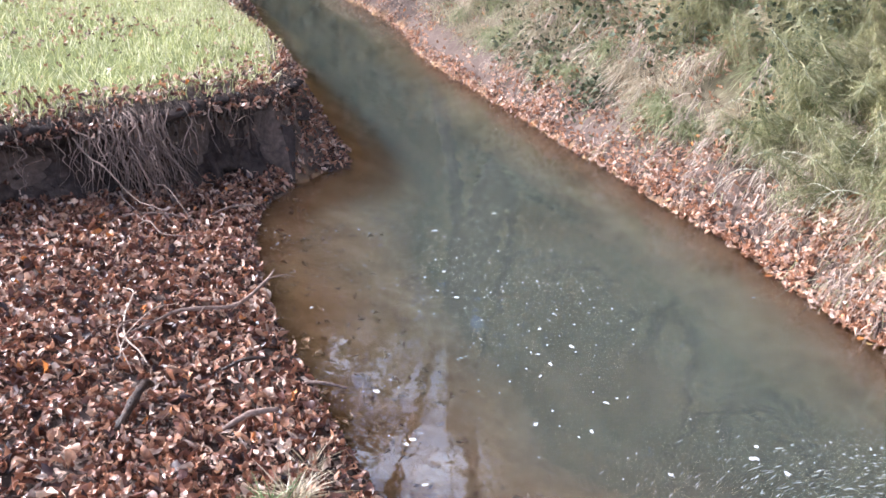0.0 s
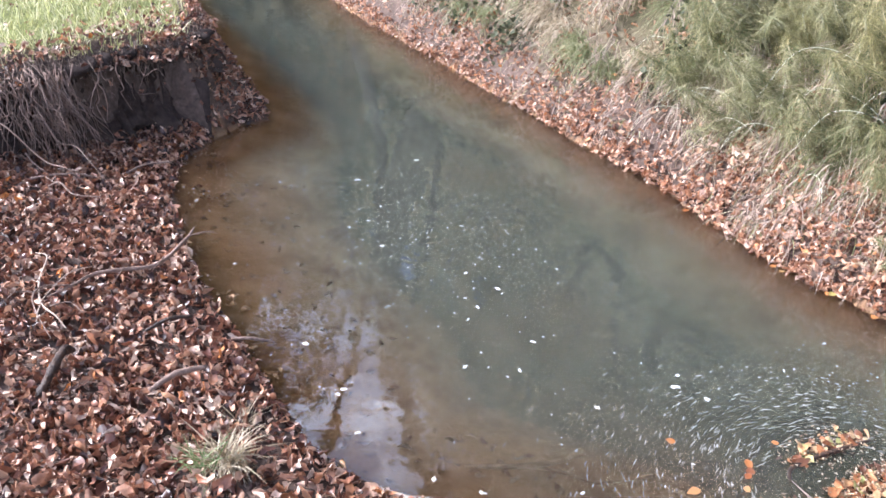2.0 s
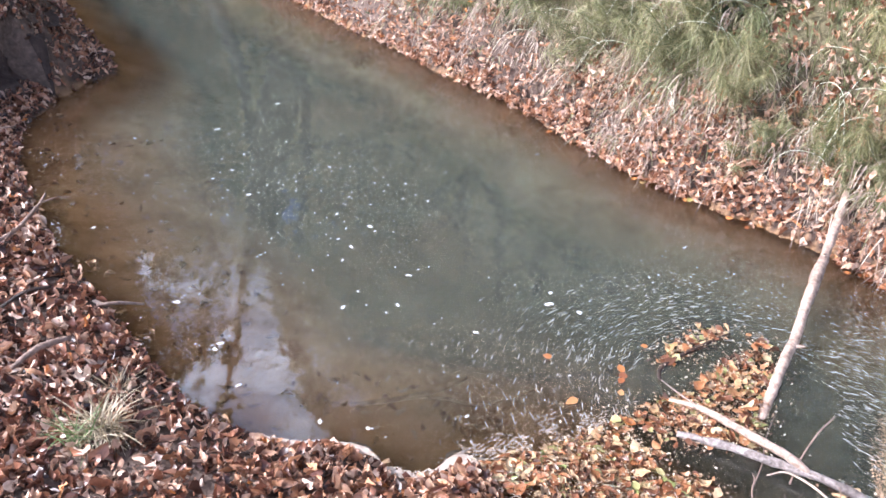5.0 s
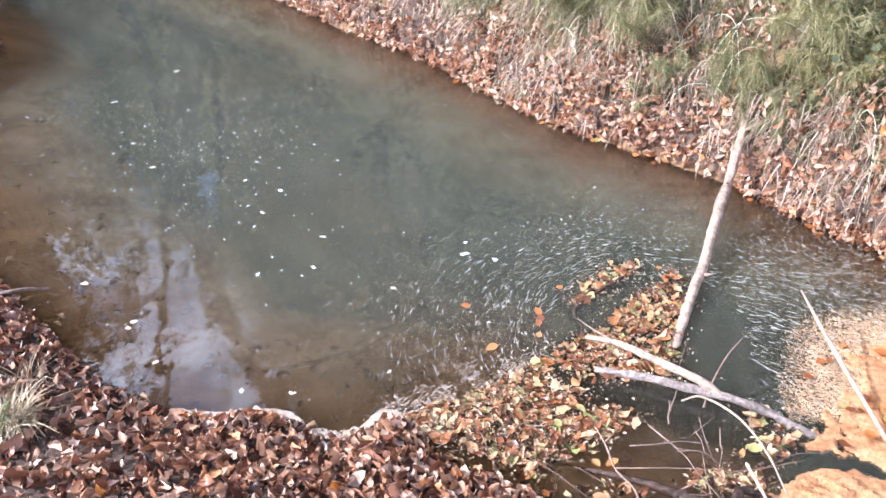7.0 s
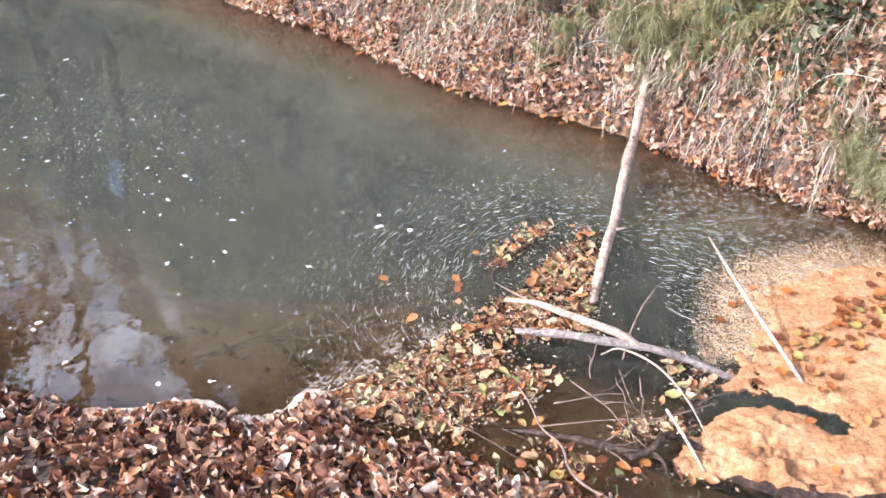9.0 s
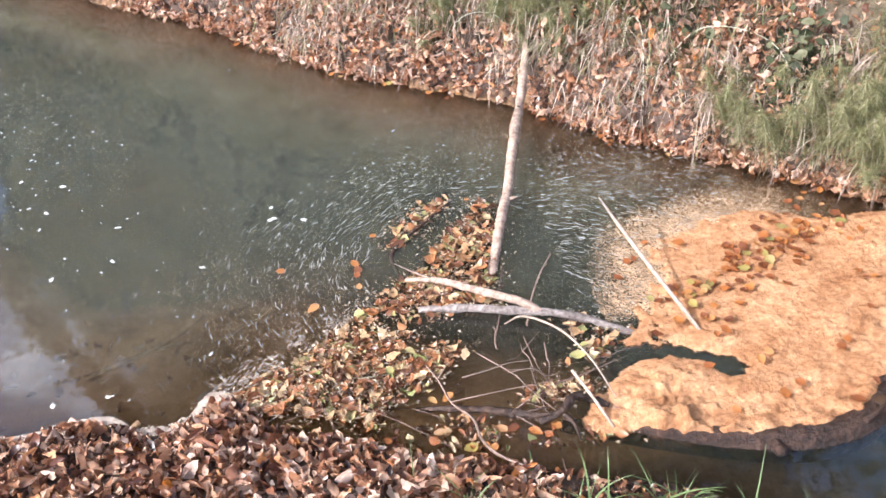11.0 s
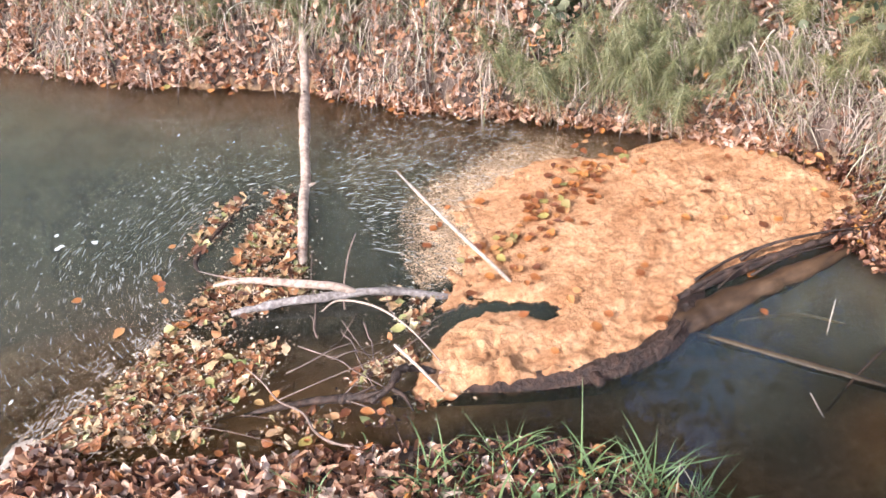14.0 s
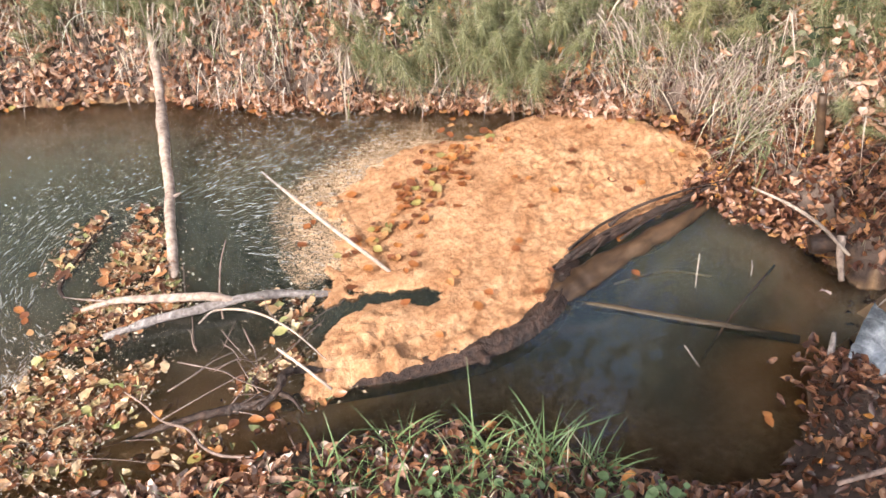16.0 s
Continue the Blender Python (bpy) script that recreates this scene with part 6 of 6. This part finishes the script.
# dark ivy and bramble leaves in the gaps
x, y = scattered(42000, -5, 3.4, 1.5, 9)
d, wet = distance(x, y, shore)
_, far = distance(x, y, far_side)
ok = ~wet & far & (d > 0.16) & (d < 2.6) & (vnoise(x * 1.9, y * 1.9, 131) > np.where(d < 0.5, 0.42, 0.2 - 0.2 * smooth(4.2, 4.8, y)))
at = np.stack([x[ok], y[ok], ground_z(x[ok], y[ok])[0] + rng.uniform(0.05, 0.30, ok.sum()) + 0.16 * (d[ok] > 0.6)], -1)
# extra dark leaves clustered in each hollow stand for its deep shade
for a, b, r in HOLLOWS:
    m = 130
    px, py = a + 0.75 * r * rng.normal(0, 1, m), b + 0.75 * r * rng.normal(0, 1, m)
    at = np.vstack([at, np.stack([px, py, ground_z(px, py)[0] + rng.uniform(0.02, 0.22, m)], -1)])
stuff("ivy_leaves", leaves(at, rng.uniform(0.03, 0.058, len(at)), 0.6, [leaf_shape(0.2, 0.3, 0.2, 0.9), leaf_shape(-0.2, 0.2, -0.3, 0.85)]), mat_ivy, "dark glossy ivy and bramble leaves, with clusters for the hollows' shade", "ivy")
for k in range(26):
    s = rng.uniform(0, 1)
    off = rng.uniform(0.15, 0.7)
    x, y = 2.3 - 3.3 * s + 0.68 * off, 2.3 + 2.9 * s + 0.73 * off
    z = float(ground_z(np.array([x]), np.array([y]))[0][0])
    w = rng.uniform(2.6, 5.2)
    L = rng.uniform(0.25, 0.6)
    pts = [(x, y, z), (x + 0.3 * L * math.cos(w), y + 0.3 * L * math.sin(w), z + 0.45 * L), (x + 0.8 * L * math.cos(w), y + 0.8 * L * math.sin(w), z + 0.55 * L), (x + 1.1 * L * math.cos(w), y + 1.1 * L * math.sin(w), z + 0.15 * L)]
    rod("dry_stalk", "bleached dry stalk arching over the bank", pts, [0.0018, 0.0017, 0.0014, 0.0008], mat_banded, 5, 0.08, 300 + k, "stalk", "dry stalks on the bank")


# ---- trees past the far bank ----
def tree(height, seed, density, bole=0.42, low=0.5, girth=0.016):
    r = np.random.default_rng(seed)
    root = new("tree")
    pieces, tips = [], []

    def limb(a, way, length, rad, level):
        mid = a + way * length * 0.5 + r.normal(0, 0.05 * length, 3)
        b = a + way * length + np.array([0, 0, 0.08 * length])
        pieces.append(tube([tuple(a), tuple(mid), tuple(b)], [rad, rad * 0.75, rad * 0.45], (14 if level == 0 else 7) if level < 2 else 5, 4, 0.1, seed))
        if level >= 2:
            tips.append((mid + b) / 2), tips.append(b)
        if level < 4:
            for _ in range(4 if level == 0 else 3):
                w = way * 0.7 + r.normal(0, 0.55, 3)
                w[2] = abs(w[2]) * 0.7 + 0.1
                q = a + (b - a) * r.uniform(low if level == 0 else 0.5, 1.0)
                limb(q, w / np.linalg.norm(w), min(length, height * 0.42) * r.uniform(0.5, 0.72), rad * 0.5, level + 1)

    limb(np.array([0, 0, -0.2]), np.array([0, 0, 1.0]), height * bole, height * girth, 0)
    part("trunk", mesh_from("trunk", *joined(pieces), mat_bark), root)
    if not density:
        return tagged(root, "bare tree past the bank", "tree", "trees past the bank")
    tips = np.array(tips)
    at = np.repeat(tips, density, 0) + r.normal(0, 0.07 * height * 0.5, (len(tips) * density, 3))
    part("crown", mesh_from("crown", *leaves(at, r.uniform(0.19, 0.41, len(at)), 0.9, FAR_SHAPES), mat_crown), root)
    return tagged(root, "autumn tree with thinning brown-green leaves", "tree", "trees past the bank")


models = [tree(15.0, 401, 18), tree(13.0, 402, 21), tree(16.5, 403, 17)]
stand = [(-11.8, 12.0, 1.1), (-1.0, 14.2, 1.0), (-15.5, 12.5, 1.0), (1.8, 12.2, 1.05), (6.0, 12.5, 0.85), (9.5, 9.5, 0.6), (9.2, 4.2, 1.0), (3.6, 16.5, 1.2), (-19, 33, 1.0), (-6.0, 24, 0.7), (-13.0, 26, 0.74), (0.2, 20, 1.2), (15.5, 12.5, 0.8), (12.5, 1.5, 1.1), (-26, 37, 1.0), (8, 15, 1.2), (-12, 36, 1.1), (-3.5, 21, 1.0), (-7, 30, 1.1), (-2.4, 19.0, 1.0)]
for k, (x, y, size) in enumerate(stand):
    src = models[k % 3]
    z = float(ground_z(np.array([x]), np.array([y]))[0][0])
    m = Matrix.LocRotScale((x, y, z), Euler((0, 0, 1.3 * k)), (size, size, size))
    if k < 3:
        src.matrix_basis = m
    else:
        copy_thing(src, m).matrix_basis = m

# unseen tree added on the near bank; its trunk shades the pool's near end
old = tree(20.0, 404, 12, 0.62, 0.9)
tagged(old, "unseen old tree added on the near bank for its shade", "tree", "")
old.matrix_basis = Matrix.LocRotScale((-2.6, -0.06, 0.2), Euler((0, 0, 0.4)), (1.15, 1.15, 1.0))

tall = tree(24.0, 405, 15, 0.42, 0.85)
tagged(tall, "tall tree with a bare trunk and high crown", "tree", "")
tall.matrix_basis = Matrix.LocRotScale((-4.55, 12.7, 1.2), Euler((0, 0, 2.2)), (0.9, 0.9, 0.95))

young = tree(15.0, 406, 0, 0.5, 0.35, 0.010)
tagged(young, "young tree with bare branches past the bank", "tree", "")
young.matrix_basis = Matrix.LocRotScale((-6.9, 13.4, 1.0), Euler((0, 0, 0.9)), (1, 1, 1))

twin = tree(13.5, 408, 0, 0.55, 0.4, 0.008)
tagged(twin, "slim bare tree beside the young one", "tree", "")
twin.matrix_basis = Matrix.LocRotScale((-5.9, 12.9, 1.0), Euler((0.03, 0.02, 2.4)), (1, 1, 1))

# woods in the distance, upstream and past the bank
n = 26000
a, r = np.radians(rng.uniform(-62, 80, n)), rng.uniform(28, 40, n)
deg = np.degrees(a)
top = np.where(deg < -34, 22.0, np.where(deg < -22, 14.0, np.where(deg < 5, 19.0, 13.0))) + 2.0 * fbm(a * 14, r * 0.1, 141)
at = np.stack([r * np.sin(a), r * np.cos(a), 1.0 + top * rng.uniform(0, 1, n) ** 0.8], -1)
a, r = np.radians(rng.uniform(-42, -20, 8000)), rng.uniform(26, 31, 8000)
at = np.vstack([at, np.stack([r * np.sin(a), r * np.cos(a), 0.4 + 8.5 * rng.uniform(0, 1, 8000)], -1)])
n = len(at)
stuff("far_woods", leaves(at, rng.uniform(0.5, 1.1, n), 0.9, FAR_SHAPES), mat_crown, "far woods with thinning autumn leaves", "woods")
